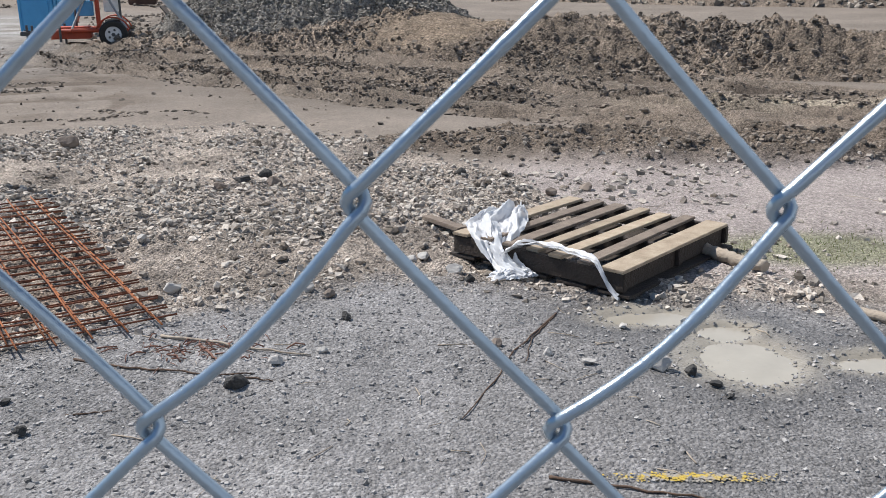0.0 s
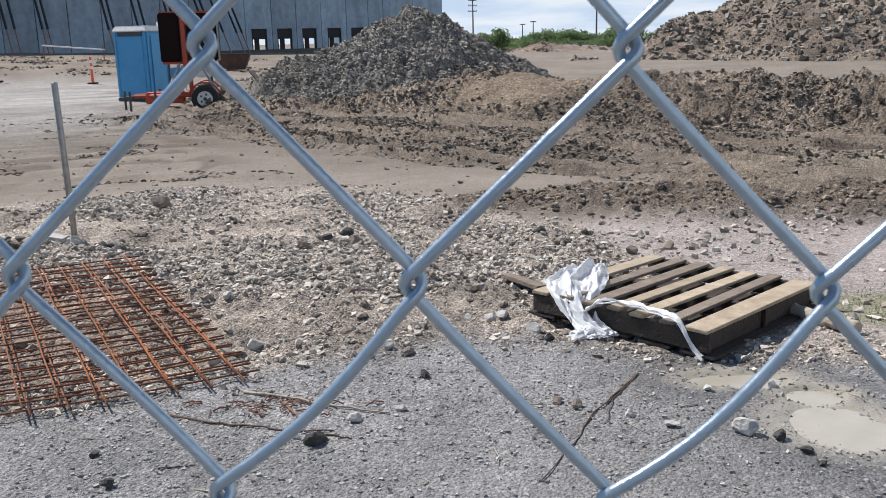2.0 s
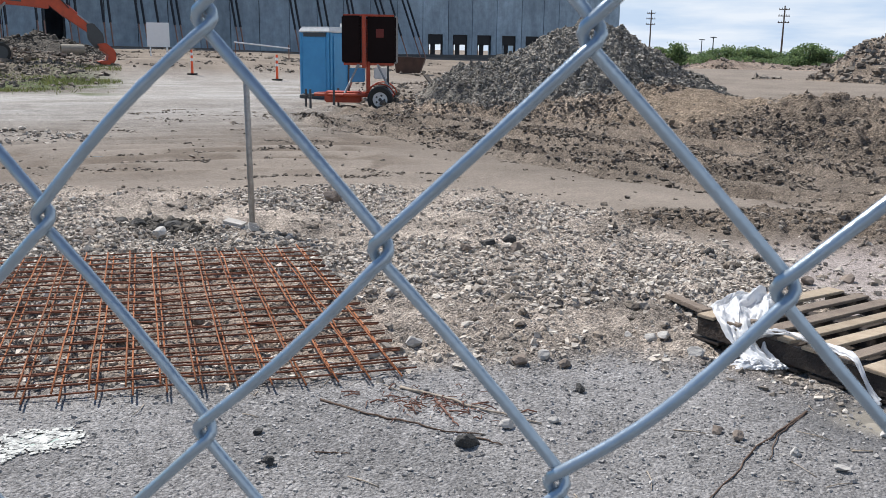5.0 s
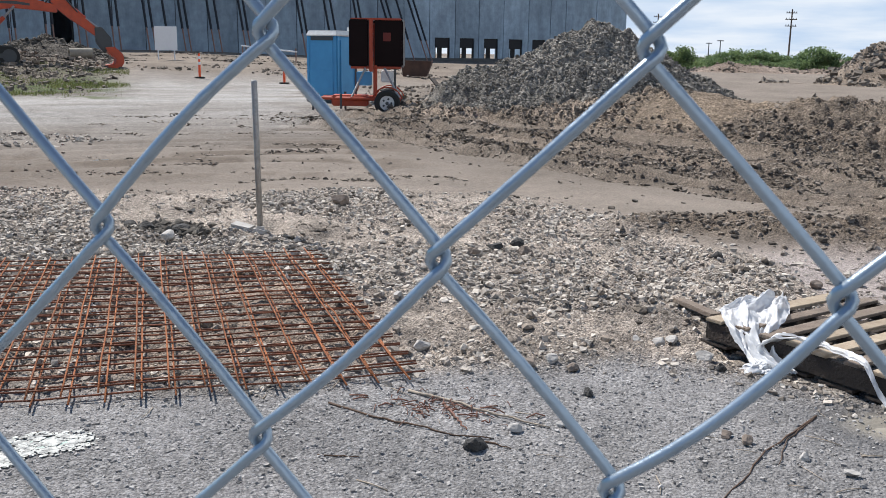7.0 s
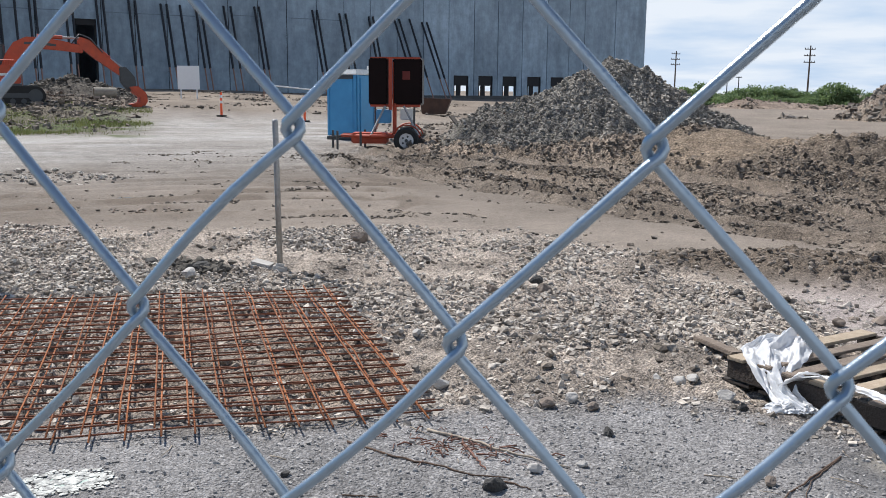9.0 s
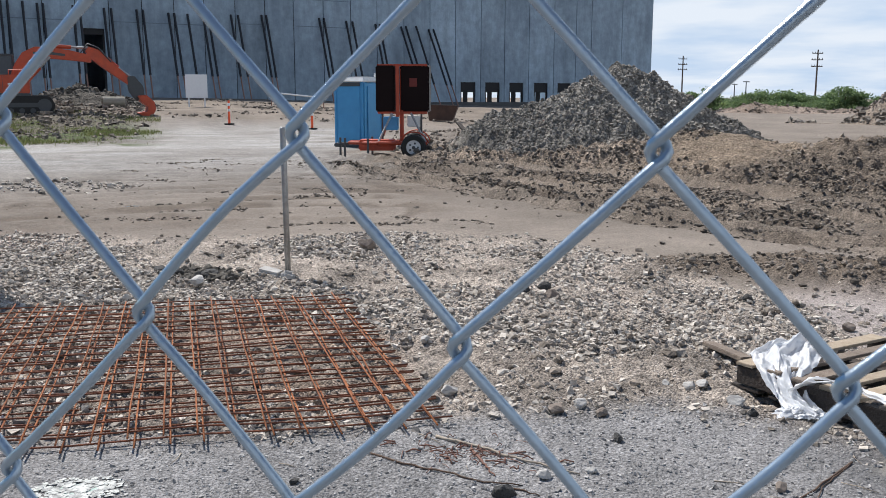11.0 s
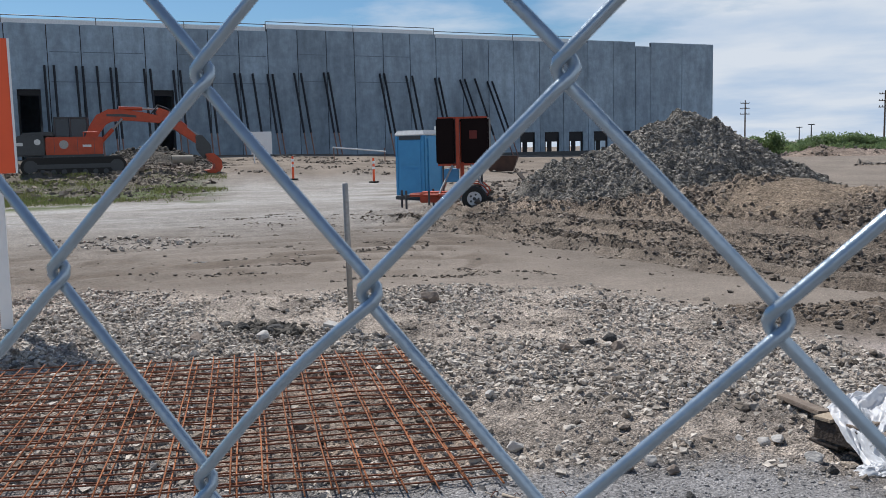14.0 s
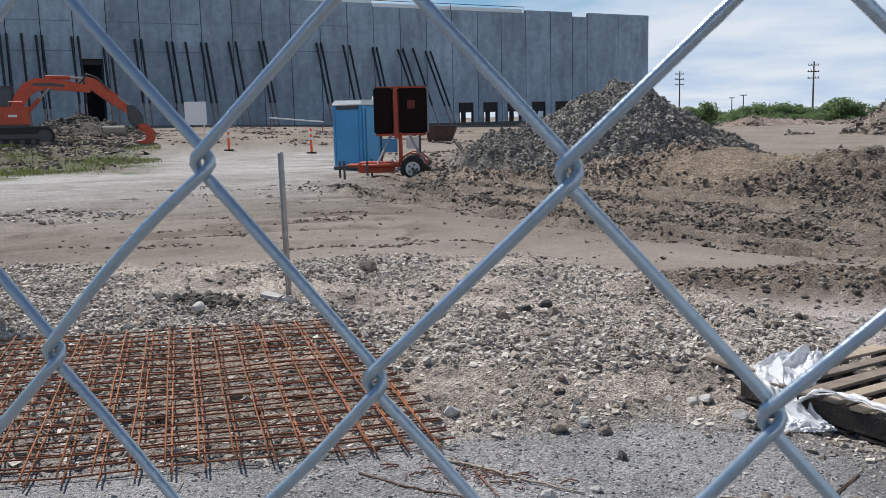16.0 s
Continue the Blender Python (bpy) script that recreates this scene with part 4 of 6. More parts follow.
# ---- trailer with folded panels ----
def build_trailer():
    x, y = -8.23, 23.01
    t = thing("panel_trailer", pose(x, y, float(land(x, y)) - 0.03, 0, 0, 16), "orange trailer carrying two folded dark panels on a mast", "trailer")
    # x runs along the trailer, tongue towards -x
    for yy in (-0.5, 0.5):
        part("draw_bar", rod(bmesh.new(), (-1.3, yy * 0.35, 0.42), (-0.5, yy, 0.42), 0.045), TRAILERRED, t)
        part("frame_rail", rod(bmesh.new(), (-0.5, yy, 0.42), (0.75, yy, 0.42), 0.05), TRAILERRED, t)
    for xx in (-0.5, 0.1, 0.75):
        part("cross_member", rod(bmesh.new(), (xx, -0.5, 0.42), (xx, 0.5, 0.42), 0.045), TRAILERRED, t)
    boxed("battery_box", (0.95, 0.7, 0.28), pose(-0.55, 0, 0.36), TRAILERRED, t, 0.03)
    part("tongue", rod(bmesh.new(), (-1.25, 0, 0.4), (-1.62, 0, 0.37), 0.04), GREYPAINT, t)
    for xx, yy in ((-1.55, 0), (-0.75, -0.62), (-0.75, 0.62), (-1.4, -0.25)):
        j = part("jack_leg", rod(bmesh.new(), (xx, yy, 0.03), (xx, yy, 0.55), 0.03), GREYPAINT, t)
        boxed("jack_foot", (0.2, 0.2, 0.03), pose(xx, yy, 0.02), GREYPAINT, j)
    part("axle", rod(bmesh.new(), (0.45, -0.7, 0.33), (0.45, 0.7, 0.33), 0.035), GREYPAINT, t)
    for yy in (-0.75, 0.75):
        w = thing("wheel", pose(0.45, yy, 0.33), "", "")
        w.parent = t
        bm = bmesh.new()
        prof = [(0.19, -0.09), (0.29, -0.1), (0.325, -0.07), (0.335, 0), (0.325, 0.07), (0.29, 0.1), (0.19, 0.09)]
        n = 28
        rings = [[bm.verts.new((p * math.cos(k * math.tau / n), q, p * math.sin(k * math.tau / n))) for p, q in prof] for k in range(n)]
        for k in range(n):
            for j in range(len(prof)):
                bm.faces.new((rings[k][j], rings[k][(j + 1) % 7], rings[(k + 1) % n][(j + 1) % 7], rings[(k + 1) % n][j]))
        part("tyre", bm, RUBBER, w)
        bm = bmesh.new()
        rod(bm, (0, -0.07, 0), (0, 0.07, 0), 0.195, sides=24)
        part("rim", bm, RIM, w, "white pressed steel rim")
        for k in range(5):
            a = k * math.tau / 5
            rod_bm = rod(bmesh.new(), (0.11 * math.cos(a), -0.08, 0.11 * math.sin(a)), (0.11 * math.cos(a), 0.08, 0.11 * math.sin(a)), 0.028)
            part("rim_hole", rod_bm, GREYPAINT, w)
        part("hub", rod(bmesh.new(), (0, -0.1, 0), (0, 0.1, 0), 0.045), GREYPAINT, w)
        bm = bmesh.new()
        tube(bm, [(0.45 + 0.4 * math.cos(a), yy, 0.33 + 0.4 * math.sin(a)) for a in [0.3 + k * 0.25 for k in range(11)]], 0.018, 6)
        part("mudguard", bm, TRAILERRED, t)
    # stand and mast
    bm = rod(bmesh.new(), (0.1, 0, 0.42), (0.1, 0, 2.35), 0.055)
    part("mast", bm, TRAILERRED, t)
    for xx in (-0.5, 0.75):
        for yy in (-0.45, 0.45):
            part("mast_strut", rod(bmesh.new(), (xx, yy, 0.44), (0.1 + 0.25 * (1 if xx > 0 else -1), yy * 0.3, 1.2), 0.028), STEEL, t)
    for xx in (-0.42, 0.62):
        part("upright", rod(bmesh.new(), (xx, 0.1, 0.45), (xx, 0.1, 1.25), 0.028), GREYPAINT, t)
    boxed("controller_box", (0.34, 0.3, 0.3), pose(0.42, 0.15, 0.98), ROOFWHITE, t, 0.02)
    boxed("equipment_box", (0.4, 0.3, 0.36), pose(-0.2, 0.2, 0.92), BLUE, t, 0.02)
    for xx, w in ((-0.33, 0.5), (0.44, 0.78)):
        p = boxed("folded_panel", (w, 0.09, 1.2), pose(xx, -0.08 if xx < 0 else -0.02, 1.84), BLACKPANEL, t, 0.035, "near-black panel with rounded corners")
        boxed("panel_rim", (w + 0.05, 0.05, 1.23), pose(xx + 0.02, 0.06, 1.84), GREYPAINT if xx < 0 else STEEL, p, 0.03)
    boxed("printed_mark", (0.2, 0.012, 0.22), pose(0.41, -0.068, 2.0), MARK, p, 0.005, "dull red printed mark")
    boxed("mast_rail", (0.1, 0.07, 1.35), pose(0.0, -0.15, 1.78), TRAILERRED, t, 0.01)
    boxed("top_rail", (1.32, 0.1, 0.05), pose(0.12, -0.02, 2.45), TRAILERRED, t, 0.01)
    boxed("bottom_rail", (1.32, 0.12, 0.06), pose(0.12, -0.02, 1.21), TRAILERRED, t, 0.01)


build_trailer()


# ---- excavator ----
def plate(profile, thick, bevel=0.0):
    """A side profile given as (x, z), with thickness along y."""
    bm = bmesh.new()
    sides = [[bm.verts.new((a, q * thick / 2, b)) for a, b in profile] for q in (-1, 1)]
    bm.faces.new(sides[0]), bm.faces.new(sides[1][::-1])
    k = len(profile)
    for i in range(k):
        bm.faces.new((sides[0][i], sides[1][i], sides[1][(i + 1) % k], sides[0][(i + 1) % k]))
    bmesh.ops.recalc_face_normals(bm, faces=bm.faces)
    if bevel:
        bmesh.ops.bevel(bm, geom=list(bm.edges), offset=bevel, segments=2, affect="EDGES")
    return bm


def limb(pts, widths, thick):
    """A welded box arm along a bent line, from its widths."""
    up, down = [], []
    for i, (px, pz) in enumerate(pts):
        d = (Vector(pts[min(i + 1, len(pts) - 1)]) - Vector(pts[max(i - 1, 0)])).normalized()
        q = Vector((-d.y, d.x)) * widths[i] / 2
        up.append((px + q.x, pz + q.y))
        down.append((px - q.x, pz - q.y))
    return plate(up + down[::-1], thick, 0.025)


def build_excavator():
    c = polar(42.6, 48)
    t = thing("excavator", pose(c[0], c[1], float(land(c[0], c[1])) - 0.04, 0, 0, 41) @ Matrix.Diagonal((0.93, 0.93, 0.93, 1)), "orange tracked excavator with its bucket on the ground", "excavator")
    n = 10
    for yy in (-1.2, 1.2):
        tr = thing("track", pose(0, yy, 0), "", "")
        tr.parent = t
        prof = [(2.05 + 0.47 * math.cos(a), 0.47 + 0.47 * math.sin(a)) for a in [math.pi * (k / n - 0.5) for k in range(n + 1)]]
        prof += [(-2.05 + 0.47 * math.cos(a), 0.47 + 0.47 * math.sin(a)) for a in [math.pi * (k / n + 0.5) for k in range(n + 1)]]
        part("track_belt", plate(prof, 0.6), RUBBER, tr, "mud-caked black track belt")
        boxed("track_frame", (3.7, 0.66, 0.3), pose(0, 0, 0.48), GREYPAINT, tr, 0.04)
        for xx in (-2.05, 2.05):
            part("sprocket", rod(bmesh.new(), (xx, -0.34, 0.47), (xx, 0.34, 0.47), 0.33, sides=16), GREYPAINT, tr)
        for k in range(7):
            part("track_roller", rod(bmesh.new(), (-1.5 + k * 0.5, -0.33, 0.2), (-1.5 + k * 0.5, 0.33, 0.2), 0.13, sides=12), GREYPAINT, tr)
        for k in range(18):
            boxed("track_shoe", (0.19, 0.62, 0.05), pose(-2.1 + k * 0.247, 0, 0.955), GREYPAINT, tr)
    boxed("undercarriage", (1.9, 2.0, 0.45), pose(0, 0, 0.8), GREYPAINT, t, 0.05)
    # upper works: dark counterweight behind, orange house, dark hood, cab
    part("counterweight", plate([(-2.85, 1.2), (-2.7, 1.02), (-1.35, 1.02), (-1.35, 2.05), (-2.6, 2.05), (-2.85, 1.85)], 2.6, 0.06), GREYPAINT, t, "dark counterweight with a pale mark")
    part("round_mark", rod(bmesh.new(), (-1.68, -1.33, 1.72), (-1.68, -1.29, 1.72), 0.15, sides=18), ROOFWHITE, t, "pale round mark")
    boxed("mark_plate", (0.3, 0.03, 0.16), pose(-2.5, -1.31, 1.62), ROOFWHITE, t)
    body = boxed("engine_house", (2.75, 2.45, 0.92), pose(0.05, 0, 1.5), RED, t, 0.05)
    part("round_mark", rod(bmesh.new(), (-0.45, -1.25, 1.58), (-0.45, -1.21, 1.58), 0.22, sides=20), STEEL, body, "pale round mark")
    boxed("mark_plate", (0.42, 0.02, 0.12), pose(0.65, -1.23, 1.5), ROOFWHITE, body)
    for xx in (-0.9, 0.2, 1.0):
        boxed("panel_gap", (0.02, 0.02, 0.8), pose(xx, -1.222, 1.5), GREYPAINT, body)
    boxed("sill", (2.9, 2.5, 0.14), pose(0.0, 0, 0.99), GREYPAINT, t, 0.03, "dark sill under the engine house")
    part("engine_hood", plate([(-2.55, 2.03), (-0.9, 2.03), (-0.95, 2.25), (-2.3, 2.2)], 2.2, 0.04), GREYPAINT, t, "dark engine hood")
    part("exhaust", rod(bmesh.new(), (-1.5, 0.3, 2.15), (-1.5, 0.3, 2.55), 0.06), GREYPAINT, t)
    boxed("cab_roof", (1.75, 1.05, 0.1), pose(-0.1, 0.55, 2.98), GREYPAINT, t, 0.04)
    boxed("cab_floor", (1.75, 1.05, 0.12), pose(-0.1, 0.55, 1.98), GREYPAINT, t, 0.03)
    for xx in (-0.92, -0.15, 0.72):
        for yy in (0.06, 1.04):
            part("cab_pillar", rod(bmesh.new(), (xx, yy, 1.98), (xx * 0.97, yy, 2.96), 0.055), GREYPAINT, t)
    boxed("cab_glass", (1.6, 0.94, 0.9), pose(-0.1, 0.55, 2.47), GLASS, t)
    for k in range(4):
        part("handrail", rod(bmesh.new(), (0.5 + k * 0.22, -1.1, 1.95), (0.5 + k * 0.22, -1.1, 2.2), 0.02, sides=6), RED, t)
    part("handrail", rod(bmesh.new(), (0.5, -1.1, 2.2), (1.16, -1.1, 2.2), 0.02, sides=6), RED, t)
    # arm
    part("boom", limb([(0.75, 1.75), (1.05, 2.35), (1.4, 2.85), (1.85, 3.08), (2.5, 3.1), (3.4, 3.0), (4.45, 2.83)], [0.5, 0.62, 0.68, 0.66, 0.58, 0.5, 0.38], 0.5), RED, t)
    part("boom_plate", limb([(1.65, 3.08), (2.5, 3.08), (3.2, 3.0)], [0.16, 0.2, 0.16], 0.53), GREYPAINT, t, "dark lettering band on the boom")
    part("stick", limb([(4.25, 3.35), (4.62, 3.08), (5.1, 2.62), (5.9, 1.98), (6.55, 1.45)], [0.3, 0.62, 0.54, 0.42, 0.28], 0.4), RED, t)
    for yy in (-0.34, 0.34):
        part("boom_cylinder", rod(bmesh.new(), (1.25, yy, 1.6), (1.95, yy, 2.35), 0.1), RED, t)
        part("boom_piston", rod(bmesh.new(), (1.95, yy, 2.35), (2.45, yy, 2.9), 0.055), STEEL, t)
    part("stick_cylinder", rod(bmesh.new(), (2.3, 0, 3.45), (3.5, 0, 3.42), 0.1), RED, t)
    part("stick_piston", rod(bmesh.new(), (3.5, 0, 3.42), (4.3, 0, 3.4), 0.055), STEEL, t)
    part("bucket_cylinder", rod(bmesh.new(), (4.95, 0, 3.1), (5.75, 0, 2.42), 0.09), RED, t)
    part("bucket_piston", rod(bmesh.new(), (5.75, 0, 2.42), (6.4, 0, 1.9), 0.05), STEEL, t)
    part("hose", tube(bmesh.new(), [(3.9, -0.22, 3.1), (4.3, -0.26, 3.6), (4.8, -0.26, 3.4), (5.4, -0.24, 2.7)], 0.035, 6), GREYPAINT, t)
    part("coupler", plate([(6.15, 1.95), (6.5, 2.0), (6.95, 1.45), (7.0, 0.85), (6.55, 0.7), (6.2, 1.2)], 0.5, 0.04), GREYPAINT, t, "dark steel quick coupler")
    part("bucket_link", rod(bmesh.new(), (6.4, 0, 1.9), (6.95, 0, 1.2), 0.09), GREYPAINT, t)
    part("bucket", plate([(6.6, 0.95), (7.05, 1.0), (7.45, 0.62), (7.5, 0.2), (7.3, -0.12), (6.75, -0.1), (6.6, 0.05), (7.05, 0.12), (7.12, 0.38), (6.8, 0.62)], 1.2, 0.03), RED, t)
    for k in range(4):
        boxed("tooth", (0.22, 0.1, 0.06), pose(6.55, -0.5 + k * 0.33, -0.02, 0, 8, 0), GREYPAINT, t)


build_excavator()


# ---- fence of woven wire ----
PH, PV = 0.072, 0.08204
FENCE = Matrix.Translation((-0.01609, 0.16186, 1.56284)) @ pose(0, 0, 0, -1.630, 1.742, 1.619)


# how far one rising arm of some strands sags out of line, in metres
SAG = {0: 0.0033, 2: 0.0042, -2: 0.0017, -3: -0.0020, -4: 0.0008, -1: 0.0002}


def strand_mesh(rows_low, rows_high, sag, seed, sides=12):
    """One zigzag wire: rising arms in front, falling arms behind, round bends that hook the neighbours."""
    r, tip, lay = 0.00118, 0.0016, 0.00115
    w = PH / 2
    rr = random.Random(seed)
    pts, rad = [], []
    cross = 0.0023
    steps = (0.03, 0.08, 0.16, 0.28, 0.4, 0.5, 0.6, 0.65, 0.67, 0.69, 0.76, 0.84, 0.92, 0.97)
    rise_by = PV / 2 - 2 * cross
    for j in range(rows_low, rows_high):
        z0 = j * PV
        zr = z0 + PV / 2
        pts += [(-tip * 0.7, lay * 0.6, z0 - 0.0013), (-tip, 0, z0), (-tip * 0.7, -lay * 0.6, z0 + 0.0013)]
        rad += [r] * 3
        for f in steps:
            pts.append((w * f, -lay, z0 + cross + rise_by * f - (sag if j == -1 else 0.0) * math.sin(math.pi * f)))
            rad.append(r * (1.07 if 0.64 < f < 0.68 else 1.0) * rr.uniform(0.985, 1.015))
        pts += [(w + tip * 0.7, -lay * 0.6, zr - 0.0013), (w + tip, 0, zr), (w + tip * 0.7, lay * 0.6, zr + 0.0013)]
        rad += [r] * 3
        bow = rr.gauss(0, 0.0004)
        for f in (0.03, 0.08, 0.16, 0.3, 0.5, 0.7, 0.84, 0.92, 0.97):
            pts.append((w - w * f, lay, zr + cross + rise_by * f + bow * math.sin(math.pi * f)))
            rad.append(r * rr.uniform(0.985, 1.015))
    bm = tube(bmesh.new(), pts, rad, sides)
    me = bpy.data.meshes.new("fence_wire")
    bm.to_mesh(me)
    bm.free()
    me.materials.append(ZINC)
    return me


def build_fence():
    f = thing("chain_link_fence", FENCE, "galvanised chain-link fence of woven diamond mesh", "fence")
    plain, far = strand_mesh(-18, 4, 0.0, 1), strand_mesh(-18, 4, 0.0, 2, 6)
    for i in range(-20, 21):
        ob = new("fence_wire", strand_mesh(-18, 4, SAG[i], 40 + i) if i in SAG else plain if abs(i) < 9 else far)
        ob.parent = f
        ob.matrix_basis = Matrix.Translation((i * PH / 2, 0, PV / 2 if i % 2 else 0))


build_fence()


# ---- rusted reinforcing mesh, two sheets lying on one another ----


def build_rebar():
    r = random.Random(5)
    for k, (du, dv, lift, tilt) in enumerate(((0.0, 0.0, 0.028, 0.0), (0.026, 0.05, 0.05, 0.004))):
        t = thing("rebar_mesh", Matrix.Translation(MESH_O), "rusted welded steel mesh sheet lying on gravel", "rebar mesh", "stacked mesh sheets")
        def bar(p, q, rad, z, mat):
            pts = []
            n = 9
            for i in range(n):
                s = p.lerp(q, i / (n - 1))
                wob = 0.008 * math.sin(s.x * 3.1 + s.y * 4.3 + k) + r.gauss(0, 0.002)
                g = MESH_O + s
                h = max(float(land(g.x, g.y)), 0.0) * 0.6
                pts.append((s.x + r.gauss(0, 0.002), s.y + r.gauss(0, 0.002), z + wob + h))
            part("bar", tube(bmesh.new(), pts, rad, 6), mat, t)
        turn = Matrix.Rotation(tilt, 3, "Z")
        nu, nv, su, sv = 31, 19, 0.1535, 0.152
        for i in range(nu):
            a = turn @ (MESH_U * (i * su + du) + MESH_V * (dv - 0.11))
            b = turn @ (MESH_U * (i * su + du) + MESH_V * (dv + sv * (nv - 1) + 0.07))
            bar(a, b, 0.0048, lift + 0.009, RUST)
        for j in range(nv):
            a = turn @ (MESH_U * (du - 0.1) + MESH_V * (dv + j * sv))
            b = turn @ (MESH_U * (du + su * (nu - 1) + 0.1) + MESH_V * (dv + j * sv))
            bar(a, b, 0.0052, lift, RUSTDARK)


build_rebar()


# ---- pallet with torn wrapping film ----
PAL_C, PAL_A = Vector((0.962, 5.10, 0)), 47.8


def build_pallet():
    t = thing("pallet", pose(PAL_C.x, PAL_C.y, 0.0, 0, 0, PAL_A), "weathered wooden pallet lying on the gravel", "pallet")
    r = random.Random(3)
    LA, LB, H = 1.19, 1.12, 0.155
    # boards run along x, bearers along y
    widths = [0.135, 0.078, 0.088, 0.08, 0.088, 0.078, 0.11]
    gap = (LB - sum(widths)) / 6
    kinds = [1, 0, 1, 1, 0, 0, 1]
    y = -LB / 2
    for i, w in enumerate(widths):
        b = boxed("deck_board", (LA, w, 0.018), pose(r.uniform(-0.022, 0.022), y + w / 2, H - 0.009, r.uniform(-0.8, 0.8), r.uniform(-0.4, 0.4), r.uniform(-0.7, 0.7)), WOODS[kinds[i]], t, 0.003)
        y += w + gap
    # shade below the deck is in these boards' dark colour; bottom ones widened for it
    for x in (-LA / 2 + 0.02, 0, LA / 2 - 0.02):
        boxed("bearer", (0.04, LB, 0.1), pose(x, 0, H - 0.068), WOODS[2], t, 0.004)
    boxed("side_board", (LA - 0.02, 0.02, 0.10), pose(0, -LB / 2 + 0.035, 0.08), WOODS[2], t, 0.003, "side board coloured dark for shade")
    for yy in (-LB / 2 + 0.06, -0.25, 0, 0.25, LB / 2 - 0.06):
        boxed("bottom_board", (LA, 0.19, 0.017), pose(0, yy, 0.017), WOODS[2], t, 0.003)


build_pallet()


def crumple(name, cx, cy, sx, sy, turn, base, peak, seed, parent=None):
    """A heaped, creased piece of film."""
    n = 46
    u, v = np.meshgrid(np.linspace(-1, 1, n), np.linspace(-1, 1, n), indexing="ij")
    u, v = u.ravel(), v.ravel()
    edge = 1 + 0.3 * fbm(np.arctan2(u, v) * 1.7 + seed, np.full(len(u), seed * 1.3), 3)
    x, y = u * sx * edge, v * sy * edge
    a = radians(turn)
    d = np.sqrt(u * u + v * v) / edge
    crease = np.abs(fbm(u * 2.4 + seed, v * 1.9 + seed * 2, 4)) * 1.2 + 0.15 * np.abs(fbm(u * 7 + seed, v * 3, 3))
    z = base(x, y) + np.maximum(0, 1 - d ** 2) * peak * (0.25 + 1.3 * crease) + 0.004
    x, y = x + 0.03 * fbm(u * 4, v * 4 + seed, 2), y + 0.03 * fbm(u * 4 + 9, v * 4, 2)
    wx, wy = cx + x * math.cos(a) - y * math.sin(a), cy + x * math.sin(a) + y * math.cos(a)
    f = grid_faces(n, n)
    f = f[(d[f] < 1.0).all(1)]
    top = np.c_[wx, wy, z]
    return sheet(name, top, f, PLASTIC, True, parent)


def along(keys, u):
    """Values between keys (place, values...), eased."""
    k = np.array(keys, float)
    return [np.interp(u, k[:, 0], k[:, i]) for i in range(1, k.shape[1])]


